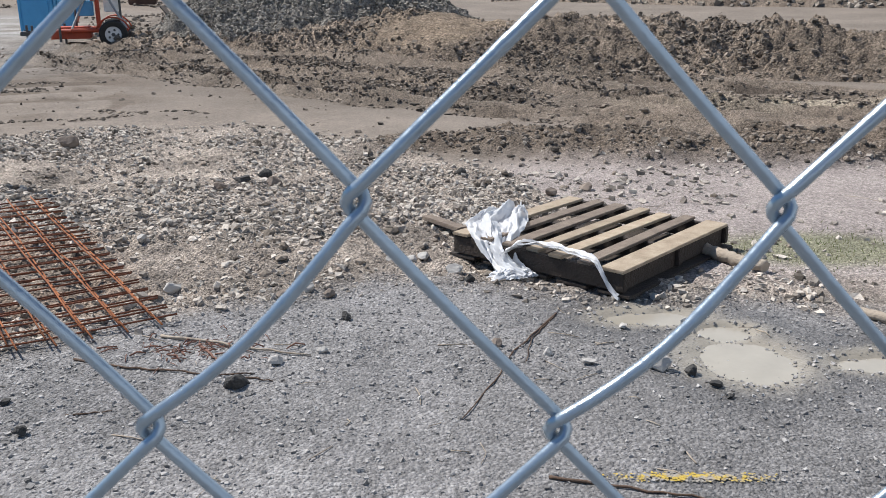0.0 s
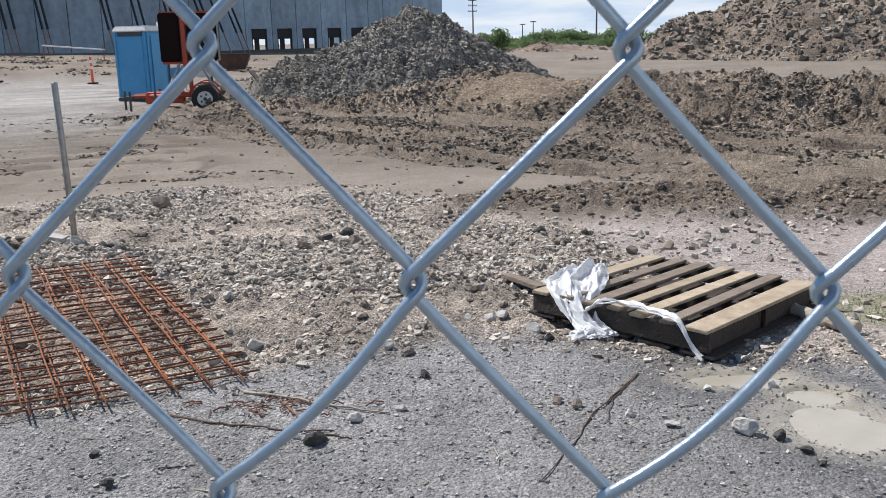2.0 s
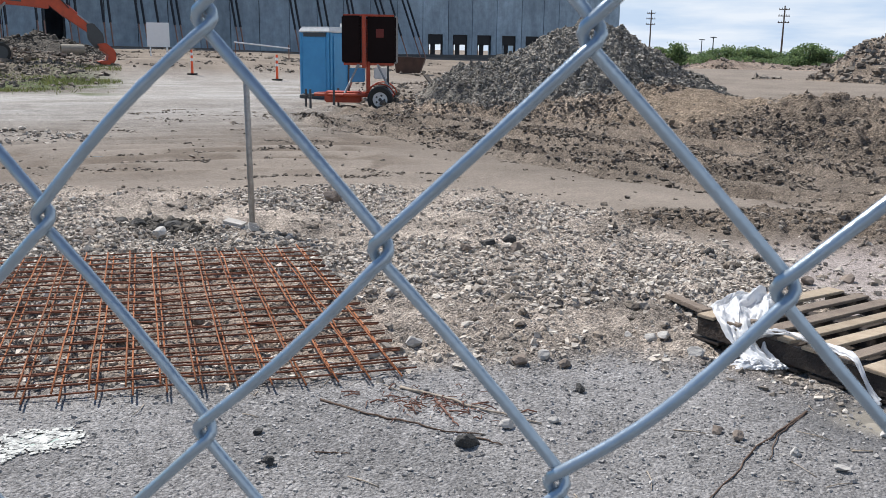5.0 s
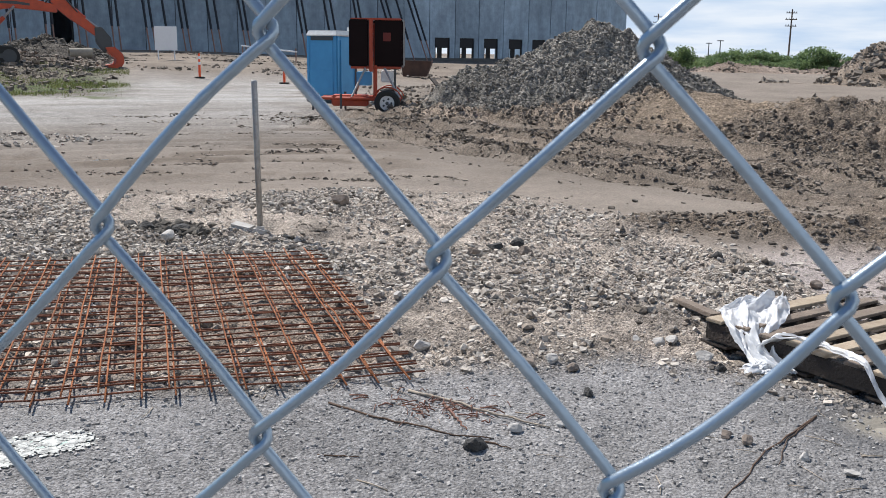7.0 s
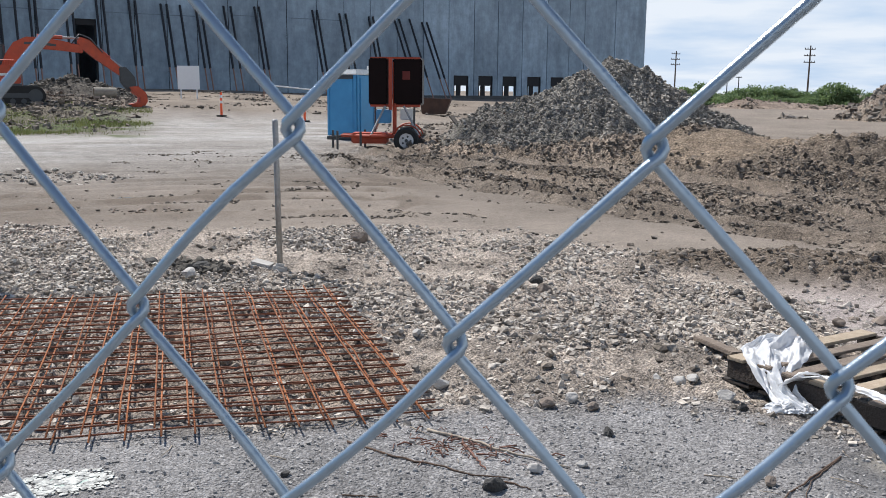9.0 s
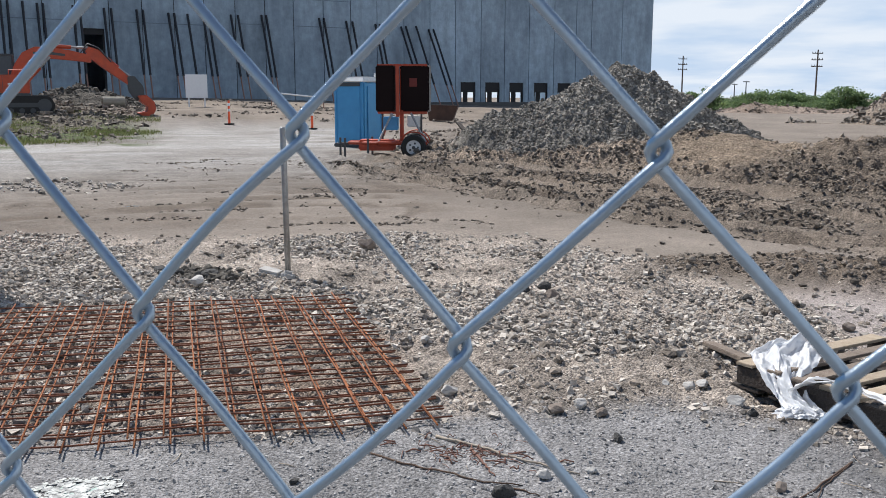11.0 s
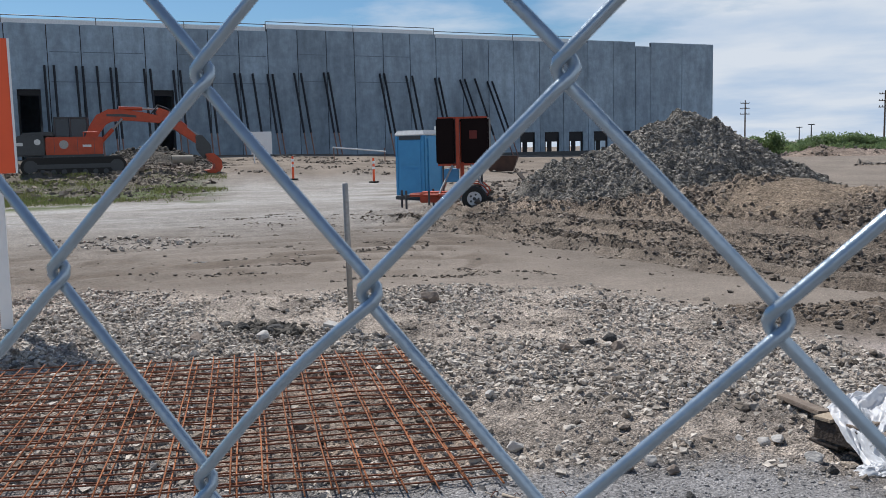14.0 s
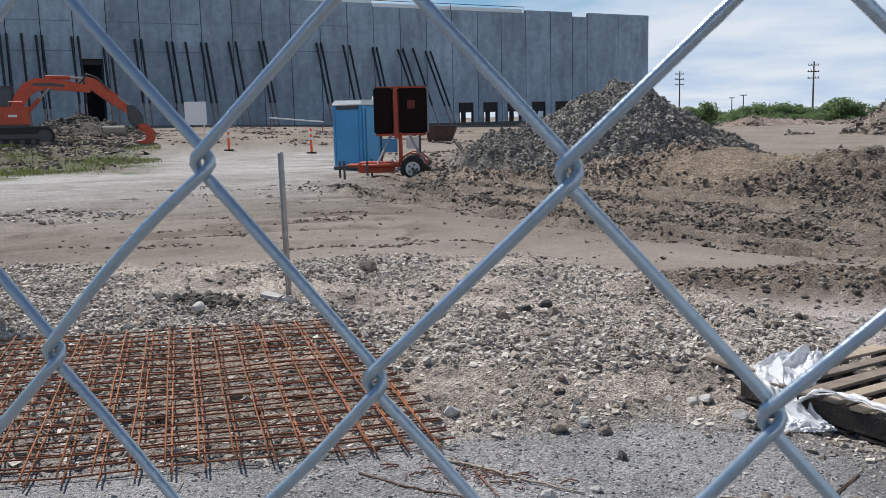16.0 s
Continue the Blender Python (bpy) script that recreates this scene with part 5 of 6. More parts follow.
def build_film():
    t = thing("plastic_film", Matrix(), "torn white plastic film draped over a pallet corner", "plastic film")
    # one loose length: bunched on the deck, gathered over the edge, spilling on the ground
    n, m = 96, 72
    u, v = np.meshgrid(np.linspace(0, 1, n), np.linspace(-1, 1, m), indexing="ij")
    u, v = u.ravel(), v.ravel()
    cx, cy, cz, wx, wy = along([(0.0, 0.53, 5.40, 0.165, 0.05, -0.01), (0.14, 0.48, 5.33, 0.20, 0.12, 0.02), (0.34, 0.38, 5.18, 0.175, 0.19, 0.05), (0.5, 0.38, 5.02, 0.165, 0.15, 0.02),
                                (0.66, 0.37, 4.86, 0.13, 0.09, -0.01), (0.8, 0.41, 4.74, 0.055, 0.085, -0.03), (0.92, 0.46, 4.66, 0.03, 0.10, -0.02), (1.0, 0.50, 4.62, 0.012, 0.08, 0.0)], u)
    edge = 1 + 0.3 * fbm(u * 2.2 + 2, np.sign(v) * 3.0 + 0 * u, 2) * np.abs(v)
    bend = v + 0.35 * fbm(u * 2.0, v * 1.1, 2)
    fold = 0.5 + 0.5 * np.cos(bend * 7.5 + 1.5 * fbm(u * 2.2 + 3, v, 2)) * (0.5 + vnoise(u * 3, v * 1.5 + 8))
    crease = np.abs(fbm(bend * 3.2, u * 5, 3))
    lift = 0.035 * fold + 0.05 * crease + 0.03 * fbm(bend * 6, u * 11, 3) - 0.03 * v * v + 0.02 * ss(0.0, 0.7, v) * (1 - ss(0.05, 0.3, u))
    x = cx + wx * v * edge + 0.02 * fbm(u * 3, v * 2, 2)
    y = cy + wy * v * edge - 0.035 * (fold - 0.5) * ss(0.4, 0.6, u) * (1 - ss(0.75, 0.95, u))
    z = np.maximum(cz + lift * (1 - 0.4 * ss(0.7, 1.0, u)), 0.012 + 0.02 * crease)
    sheet("film_drape", np.c_[x, y, z], grid_faces(n, m), PLASTIC, True, t)
    crumple("film_foot", 0.43, 4.64, 0.10, 0.07, 25, lambda x, y: 0.012 + 0 * x, 0.045, 5.7, t)
    crumple("film_foot", 0.52, 4.65, 0.06, 0.045, -10, lambda x, y: 0.015 + 0 * x, 0.04, 9.2, t)
    # gathered band along the deck edge that hangs over the corner as a limp tail
    for k, (dy, dz, width) in enumerate(((0.0, 0.0, 0.034), (0.016, 0.012, 0.022))):
        n, m = 80, 9
        u, v = np.meshgrid(np.linspace(0, 1, n), np.linspace(-1, 1, m), indexing="ij")
        u, v = u.ravel(), v.ravel()
        cx, cy, cz, ww = along([(0.0, 0.42, 4.76, 0.10, 1.2), (0.12, 0.50, 4.72, 0.165, 1.3), (0.25, 0.58, 4.655, 0.182, 1.1), (0.45, 0.70, 4.535, 0.182, 1.0), (0.62, 0.80, 4.435, 0.18, 0.75),
                                (0.72, 0.85, 4.37, 0.172, 0.55), (0.80, 0.875, 4.325, 0.12, 0.5), (0.9, 0.915, 4.29, 0.05, 0.45), (1.0, 0.945, 4.25, 0.012, 0.55)], u)
        turn = 1.1 * fbm(u * 5 + k * 4, 0 * u, 2)
        w = width * ww * (1 + 0.5 * fbm(u * 9 + k, 0 * u + 2, 2))
        x = cx + w * v * np.cos(turn) * 0.70 + 0.008 * fbm(u * 8, v + k, 2)
        y = cy + dy + w * v * np.cos(turn) * 0.62
        z = cz + dz + w * v * np.sin(turn) * 0.5 + 0.022 * np.abs(fbm(v * 3 + u * 5, u * 9 + k, 2))
        sheet("film_tail", np.c_[x, y, z], grid_faces(n, m), PLASTIC, True, t)


build_film()


def stick(name, pts, radius, mat, label, category="twig", group="", seed=0):
    r = random.Random(seed)
    P = []
    for x, y in pts:
        P.append(Vector((x, y, float(land(x, y)) + radius * 0.8)))
    fine = []
    for a, b in zip(P, P[1:]):
        j = min(radius, 0.009)
        fine += [a.lerp(b, k / 4) + Vector((r.gauss(0, j * 0.5), r.gauss(0, j * 0.5), abs(r.gauss(0, j * 0.4)))) for k in range(4)]
    fine.append(P[-1])
    rad = [radius * (1 - (0.6 if radius < 0.02 else 0.25) * i / len(fine)) * r.uniform(0.9, 1.1) for i in range(len(fine))]
    return tagged(part(name, tube(bmesh.new(), fine, rad, 7), mat), label, category, group)


stick("branch", [(-1.51, 3.61), (-1.25, 3.50), (-1.05, 3.46), (-0.87, 3.42), (-0.72, 3.44)], 0.006, TWIG, "dark dry branch lying on grey gravel", "branch")
stick("branch", [(0.614, 4.094), (0.50, 3.87), (0.373, 3.65), (0.27, 3.34), (0.129, 3.026)], 0.0052, TWIG, "thin dark branch lying on grey gravel", "branch")
stick("branch", [(0.60, 4.06), (0.54, 3.93), (0.47, 3.80), (0.414, 3.53)], 0.0042, TWIG, "short forked dark branch on grey gravel", "branch")
stick("branch", [(0.395, 2.617), (0.6, 2.55), (0.785, 2.492), (0.95, 2.46)], 0.006, TWIG, "thin dark branch beside yellow paint", "branch")
stick("branch", [(-1.21, 3.86), (-0.98, 3.78), (-0.74, 3.68), (-0.5, 3.62)], 0.008, LOG, "pale dry stalk among plant litter", "branch")
stick("branch", [(-1.01, 3.756), (-0.94, 3.64), (-0.89, 3.56), (-0.835, 3.49)], 0.007, ROOTS, "short reddish stalk among plant litter", "branch")
stick("branch", [(-0.80, 3.405), (-0.71, 3.39), (-0.62, 3.366)], 0.005, TWIG, "short dark twig beside an asphalt lump", "branch")
stick("branch", [(-1.347, 3.093), (-1.26, 3.10), (-1.181, 3.119)], 0.004, TWIG, "short dark twig on grey gravel", "branch")
stick("branch", [(1.57, 5.06), (1.62, 4.96), (1.68, 4.86), (1.75, 4.77), (1.83, 4.68)], 0.042, LOG, "thick pale barkless branch beside the pallet", "log")
stick("branch", [(2.03, 4.09), (2.10, 3.98), (2.16, 3.88), (2.22, 3.76), (2.28, 3.62), (2.4, 3.5)], 0.026, LOG, "thick pale barkless branch on the mud", "log")
tagged(boxed("timber_offcut", (0.50, 0.075, 0.028), pose(0.10, 5.62, 0.05, 0, -4, -63), WOODS[0], None, 0.004), "weathered timber offcut lying against the pallet", "timber")


def build_litter():
    r = random.Random(9)
    bm = bmesh.new()
    for _ in range(80):
        x, y = -1.0 + r.gauss(0, 0.17), 3.70 + r.gauss(0, 0.10)
        a, L = r.uniform(0, math.tau), r.uniform(0.02, 0.09)
        z = float(land(x, y))
        dx, dy = L / 2 * math.cos(a), L / 2 * math.sin(a)
        tube(bm, [(x - dx, y - dy, z + 0.006), (x, y, z + r.uniform(0.008, 0.022)), (x + dx, y + dy, z + 0.006)], r.uniform(0.0012, 0.004), 5)
    tagged(part("plant_litter", bm, ROOTS), "reddish brown dead stalks and roots", "plant litter", kind="stuff")
    bm = bmesh.new()
    for _ in range(46):
        x, y = r.uniform(-2.6, 1.6), r.uniform(2.5, 4.4)
        a, L = r.uniform(0, math.tau), r.uniform(0.03, 0.16)
        z = float(land(x, y))
        dx, dy = L / 2 * math.cos(a), L / 2 * math.sin(a)
        tube(bm, [(x - dx, y - dy, z + 0.004), (x + r.gauss(0, 0.01), y, z + 0.007), (x + dx, y + dy, z + 0.004)], r.uniform(0.001, 0.003), 5)
    for _ in range(7):
        x, y = r.uniform(1.2, 3.2), r.uniform(6.0, 7.5)
        a, L = r.gauss(0.2, 0.9), r.uniform(0.12, 0.45)
        z = float(land(x, y))
        dx, dy = L / 2 * math.cos(a), L / 2 * math.sin(a)
        tube(bm, [(x - dx, y - dy, z + 0.006), (x + r.gauss(0, 0.02), y, z + 0.02), (x + dx, y + dy, z + 0.006)], r.uniform(0.0015, 0.003), 5)
    tagged(part("scattered_twigs", bm, LOG), "scattered dry twigs and stalks", "twigs", kind="stuff")


build_litter()


# ---- single stones ----
def rock(x, y, size, mat, label, seed):
    bm = bmesh.new()
    bmesh.ops.create_icosphere(bm, subdivisions=3, radius=1)
    r = np.random.default_rng(seed)
    planes = r.normal(size=(14, 3))
    planes /= np.linalg.norm(planes, axis=1)[:, None]
    off = r.uniform(0.45, 0.8, 14)
    sc = Vector((r.uniform(0.9, 1.2), r.uniform(0.7, 1.0), r.uniform(0.6, 0.8)))
    for v in bm.verts:
        p = np.array(v.co)
        for d, o in zip(planes, off):
            p = p - max(0, p @ d - o) * d
        k = 1 + 0.10 * noise.noise(Vector(p * 2.3 + seed))
        v.co = Vector(p * k) * size
        v.co.x, v.co.y, v.co.z = v.co.x * sc.x, v.co.y * sc.y, v.co.z * sc.z
    ob = part("rock", bm, mat)
    ob.matrix_world = pose(x, y, float(land(x, y)) + size * 0.42, 0, 0, float(r.uniform(0, 360)))
    return tagged(ob, label, "rock", "single stones on the gravel")


PIPECONC = material("weathered_pipe_concrete", (0.36, 0.33, 0.27), 0.9, 0, (0.22, 0.2, 0.165), 4, 0.3, 40)
DARKROCK = material("dark_asphalt_lump", (0.07, 0.065, 0.06), 0.9, 0, (0.03, 0.03, 0.03), 12, 0.8, 60)
BROWNROCK = material("brown_stone", (0.26, 0.21, 0.17), 0.9, 0, (0.15, 0.12, 0.1), 9, 0.5, 45)
ROCKS = [
    (-1.364, 4.58, 0.062, PALE, "angular pale grey stone beside rusted mesh"), (-0.757, 3.33, 0.062, DARKROCK, "black asphalt lump on grey gravel"),
    (-0.387, 4.06, 0.036, DARKROCK, "small dark stone on gravel"), (0.673, 3.515, 0.032, PALE, "small pale stone on gravel"),
    (0.154, 4.77, 0.052, PALE, "pale rounded stone beside the pallet"), (-0.636, 3.55, 0.036, PALE, "small pale stone on gravel"),
    (-3.525, 8.83, 0.12, BROWNROCK, "square brown stone on the gravel edge"), (0.96, 3.45, 0.06, PALE, "muddy pale stone beside a puddle"),
    (0.22, 4.60, 0.04, DARKROCK, "small dark stone beside the pallet"), (-0.02, 5.02, 0.045, PALE, "pale stone in a light gravel patch"),
    (-0.10, 4.95, 0.04, PALE, "pale stone in a light gravel patch"), (-0.22, 5.0, 0.035, PALE, "pale stone in a light gravel patch"),
    (-1.75, 5.35, 0.045, PALE, "pale stone near rusted mesh"), (-1.20, 6.9, 0.07, BROWNROCK, "brown stone in a stony heap"),
    (-1.45, 7.0, 0.08, DARKROCK, "dark clod in a stony heap"), (-1.30, 7.15, 0.07, DARKROCK, "dark clod in a stony heap"), (-1.6, 6.85, 0.06, BROWNROCK, "brown stone in a stony heap"),
    (-4.15, 6.55, 0.10, PALE, "flat pale concrete lump behind rusted mesh"), (-4.7, 6.4, 0.09, BROWNROCK, "brown stone behind rusted mesh"),
    (-4.6, 6.9, 0.1, DARKROCK, "dark clod in a hollow"), (-4.3, 7.0, 0.1, DARKROCK, "dark clod in a hollow"), (-4.9, 7.1, 0.08, DARKROCK, "dark clod in a hollow"),
    (0.9, 6.6, 0.06, BROWNROCK, "brown clod on pinkish mud"), (1.2, 6.75, 0.07, BROWNROCK, "brown clod on pinkish mud"), (0.25, 7.2, 0.05, DARKROCK, "dark clod on pinkish mud"),
    (-0.72, 4.35, 0.05, BROWNROCK, "brown stone in a small heap"), (-0.62, 4.45, 0.045, PALE, "pale stone in a small heap"), (-0.5, 4.38, 0.05, BROWNROCK, "brown stone in a small heap"),
    (1.08, 3.40, 0.036, DARKROCK, "dark mud clod beside a puddle"), (1.14, 3.28, 0.03, DARKROCK, "dark mud clod beside a puddle"), (1.17, 3.18, 0.022, DARKROCK, "dark mud clod beside a puddle"),
    (0.30, 3.72, 0.04, BROWNROCK, "brown stone beside a branch"), (0.22, 3.76, 0.03, BROWNROCK, "brown stone beside a branch"), (0.52, 3.62, 0.03, PALE, "small pale stone on gravel"),
    (-1.45, 2.95, 0.035, DARKROCK, "small black clod on grey gravel"), (-1.62, 3.2, 0.025, DARKROCK, "small black clod on grey gravel"),
    (-0.45, 3.66, 0.03, PALE, "small pale stone on gravel"), (0.9, 3.9, 0.03, PALE, "small pale stone on gravel"), (1.2, 3.95, 0.03, PALE, "small pale stone in a puddle"),
]
for i, (x, y, s, m, lab) in enumerate(ROCKS):
    rock(x, y, s, m, lab, 100 + i)


# ---- puddles and paint marks ----
def blob(name, x, y, a, b, turn, z, mat, label, category, seed, ragged=0.25, kind=""):
    bm = bmesh.new()
    n = 64
    ring = []
    for k in range(n):
        t = k * math.tau / n
        w = 1 + ragged * (noise.noise(Vector((math.cos(t) * 1.6, math.sin(t) * 1.6, seed))) + 0.6 * noise.noise(Vector((math.cos(t) * 5, math.sin(t) * 5, seed))))
        px, py = a * w * math.cos(t), b * w * math.sin(t)
        c, s = math.cos(radians(turn)), math.sin(radians(turn))
        ring.append((x + px * c - py * s, y + px * s + py * c))
    rings = []
    for f in (1.0, 0.8, 0.55, 0.3):
        row = []
        for px, py in ring:
            qx, qy = x + (px - x) * f, y + (py - y) * f
            row.append(bm.verts.new((qx, qy, z if z is not None else float(land(qx, qy)) + 0.004)))
        rings.append(row)
    for r0, r1 in zip(rings, rings[1:]):
        for k in range(n):
            bm.faces.new((r0[k], r0[(k + 1) % n], r1[(k + 1) % n], r1[k]))
    bm.faces.new(rings[-1])
    return tagged(part(name, bm, mat), label, category, "", kind)


def flecks(name, x, y, a, b, turn, mat, label, category, seed, grain=1.0):
    """Sprayed paint that caught only on the raised grit: many small flakes."""
    r = random.Random(seed)
    bm = bmesh.new()
    c, s = math.cos(radians(turn)), math.sin(radians(turn))
    for k in range(420):
        d = r.random() ** 0.75 * 1.15
        if d < 0.5 and grain == 1.0 and r.random() < 0.6:
            continue
        t = r.uniform(0, math.tau)
        u, v = a * d * math.cos(t), b * d * math.sin(t)
        px, py = x + u * c - v * s, y + u * s + v * c
        size = r.uniform(0.006, 0.034) * (1.2 - 0.7 * d) * grain
        z = float(land(px, py)) + 0.004 + 0.00001 * k
        t0 = r.uniform(0, math.tau)
        bm.faces.new([bm.verts.new((px + size * r.uniform(0.5, 1.1) * math.cos(t0 + i * math.tau / 7), py + size * r.uniform(0.5, 1.1) * math.sin(t0 + i * math.tau / 7), z)) for i in range(7)])
    return tagged(part(name, bm, mat), label, category)


for i, (px, py, pa, pb, pt) in enumerate(PUDDLES):
    blob("puddle", px, py, pa * 1.7 + 0.05, pb * 1.7 + 0.05, pt, -0.0205 - 0.0008 * i, MUDWATER, "shallow puddle of tan muddy water", "puddle", i + 0.5, 0.1, "structure")
blob("puddle", -7.95, 11.06, 0.16, 0.12, 0, float(land(-7.95, 11.06)) + 0.012, MUDWATER, "small bright puddle in brown mud", "puddle", 7.5, 0.3, "structure")
flecks("paint_mark", -2.42, 2.87, 0.17, 0.105, 30, CHALK, "ragged white paint patch on grey gravel", "paint mark", 3)
blob("paint_mark", -2.42, 2.87, 0.10, 0.06, 30, None, GREENISH, "faded green paint in a white patch", "paint mark", 4.3, 0.4)
flecks("paint_mark", -2.52, 2.62, 0.15, 0.07, 60, CHALK, "ragged white paint patch on grey gravel", "paint mark", 6)
flecks("paint_mark", 0.87, 2.60, 0.27, 0.03, -3, YELLOW, "worn yellow paint stripe on grey gravel", "paint mark", 5, 0.4)


# ---- posts and signs ----
def build_pipe_post():
    x, y = -3.64, 7.22
    z = float(land(x, y))
    t = thing("steel_post", pose(x, y, z, 0.6, -0.5, 0), "plain steel pipe post standing in concrete", "post")
    bm = bmesh.new()
    tube(bm, [(0, 0, -0.1), (0, 0, 0.7), (0, 0, 1.32), (0, 0, 1.335)], [0.026, 0.026, 0.026, 0.02], 14)
    part("pipe", bm, STEEL, t)
    bm = bmesh.new()
    box(bm, (0.24, 0.14, 0.09), pose(-0.14, -0.06, 0.035, 9, 8, -8), 0.025)
    box(bm, (0.12, 0.14, 0.09), pose(0.04, -0.09, 0.03, -8, 12, 30), 0.025)
    for v in bm.verts:
        v.co += noise.noise_vector(v.co * 22) * 0.012
    part("concrete_collar", bm, PALE, t, "pale broken concrete at the foot")


build_pipe_post()


def build_white_post():
    x, y = 2.48, 4.37
    t = thing("white_post", pose(x, y, float(land(x, y)), 0, 0, 23.4), "square white-painted timber post set in the mud", "post")
    bm = box(bmesh.new(), (0.12, 0.12, 2.7), pose(0, 0, 1.3), 0.004)
    part("shaft", bm, WHITEPAINT, t)


build_white_post()


def build_orange_sign():
    c = Vector((-6.79, 6.44, 0))
    t = thing("orange_sign", Matrix.Translation((c.x, c.y, float(land(c.x, c.y)))) @ pose(0, 0, 0, 0, 0, 43.4), "orange site sign on white timber posts", "sign")
    # x runs along the board, its near corner at x = 0
    boxed("sign_board", (1.2, 0.02, 1.22), pose(-0.48, -0.06, 2.08), ORANGE, t, 0.004)
    boxed("sign_border", (0.02, 0.026, 1.22), pose(0.13, -0.06, 2.08), WHITEPAINT, t)
    for xx in (-0.05, -1.1):
        boxed("post_leg", (0.1, 0.09, 2.75), pose(xx, 0, 1.3), WHITEPAINT, t, 0.004)


build_orange_sign()


def build_site_sign():
    c = polar(31.85, 62)
    t = thing("blank_site_board", pose(c[0], c[1], float(land(c[0], c[1])), 0, 0, 32), "blank white board on two legs", "sign")
    boxed("board", (1.38, 0.03, 1.5), pose(0, 0, 1.35), WHITEPAINT, t, 0.01)
    for xx in (-0.5, 0.5):
        boxed("leg", (0.08, 0.08, 1.6), pose(xx, 0.06, 0.75), WHITEPAINT, t)


build_site_sign()


def build_delineators():
    src = None
    for az, d in ((30.0, 43.0), (25.0, 40.8)):
        x, y, _ = polar(az, d)
        if src is None:
            src = thing("traffic_delineator", pose(x, y, float(land(x, y))), "orange plastic delineator post with white bands", "delineator", "delineators along the haul road")
            boxed("foot", (0.36, 0.36, 0.06), pose(0, 0, 0.035), RUBBER, src, 0.02)
            part("tube", rod(bmesh.new(), (0, 0, 0.05), (0, 0, 1.1), 0.055, 0.045, 12), ORANGE, src)
            for z in (0.6, 0.85):
                part("reflective_band", rod(bmesh.new(), (0, 0, z), (0, 0, z + 0.12), 0.06, 0.058, 12), WHITEPAINT, src)
        else:
            copy_thing(src, pose(x, y, float(land(x, y))))
    # light rail beyond
    a, b = Vector(polar(27.5, 66)), Vector(polar(24.2, 68))
    a.z, b.z = float(land(a.x, a.y)), float(land(b.x, b.y))
    t = thing("pipe_rail", Matrix.Translation(a), "thin pale rail on short stakes", "rail")
    part("rail", rod(bmesh.new(), (0, 0, 1.0), b - a + Vector((0, 0, 0.75)), 0.05), WHITEPAINT, t)
    for f in (0.02, 0.98):
        p = (b - a) * f
        part("stake", rod(bmesh.new(), p, p + Vector((0, 0, 1.0)), 0.04), BRACELOW, t)


build_delineators()


def build_skip():
    c = polar(16.9, 52)
    t = thing("steel_skip", pose(c[0], c[1], float(land(c[0], c[1])) + 0.05, 0, 0, 12), "rusty brown open steel skip", "skip")
    bm = bmesh.new()
    lo = [(-0.7, -0.5, 0), (0.6, -0.5, 0), (0.6, 0.5, 0), (-0.7, 0.5, 0)]
    hi = [(-0.85, -0.6, 0.85), (0.9, -0.6, 0.8), (0.9, 0.6, 0.8), (-0.85, 0.6, 0.85)]
    ins = [(-0.79, -0.54, 0.85), (0.84, -0.54, 0.8), (0.84, 0.54, 0.8), (-0.79, 0.54, 0.85)]
    inl = [(-0.64, -0.45, 0.06), (0.54, -0.45, 0.06), (0.54, 0.45, 0.06), (-0.64, 0.45, 0.06)]
    rows = [[bm.verts.new(p) for p in q] for q in (lo, hi, ins, inl)]
    bm.faces.new(rows[0][::-1])
    for a, b in zip(rows, rows[1:]):
        for k in range(4):
            bm.faces.new((a[k], a[(k + 1) % 4], b[(k + 1) % 4], b[k]))
    bm.faces.new(rows[3])
    bmesh.ops.recalc_face_normals(bm, faces=bm.faces)
    part("skip_body", bm, SKIPRUST, t)
    boxed("skip_rim", (1.8, 0.06, 0.07), pose(0, -0.6, 0.83, 0, 1.5, 0), SKIPRUST, t, 0.01)
    a = polar(14.3, 29.5)
    p = thing("white_pipe", pose(a[0], a[1], float(land(a[0], a[1])) + 0.25), "short white pipe lying on earth clods", "pipe")
    part("pipe_length", rod(bmesh.new(), (-0.35, 0, -0.12), (0.3, 0.1, 0.14), 0.055), WHITEPAINT, p)
    a = polar(15.6, 31)
    p = thing("timber_offcut", pose(a[0], a[1], float(land(a[0], a[1])) + 0.15, 0, 0, -50), "dark timber offcuts on rough earth", "timber")
    boxed("plank", (0.9, 0.15, 0.06), pose(0, 0, 0.2, 0, 25, 0), WOODS[2], p, 0.005)
    boxed("plank", (0.8, 0.12, 0.06), pose(0.1, 0.1, 0.05, 0, -8, 30), WOODS[0], p, 0.005)
    a = polar(36.6, 55)
    p = thing("concrete_pipe", pose(a[0], a[1], float(land(a[0], a[1])) + 0.29, 0, 90, 50), "short pale concrete pipe lying on rubble", "pipe")
    bm = bmesh.new()
    n = 20
    prof = [(0.28, -0.6), (0.28, 0.6), (0.21, 0.6), (0.21, -0.6)]
    rings = [[bm.verts.new((q * math.cos(k * math.tau / n), q * math.sin(k * math.tau / n), h)) for q, h in prof] for k in range(n)]
    for k in range(n):
        for j in range(4):
            bm.faces.new((rings[k][j], rings[k][(j + 1) % 4], rings[(k + 1) % n][(j + 1) % 4], rings[(k + 1) % n][j]))
    bmesh.ops.recalc_face_normals(bm, faces=bm.faces)
    part("pipe_wall", bm, PIPECONC, p)


build_skip()


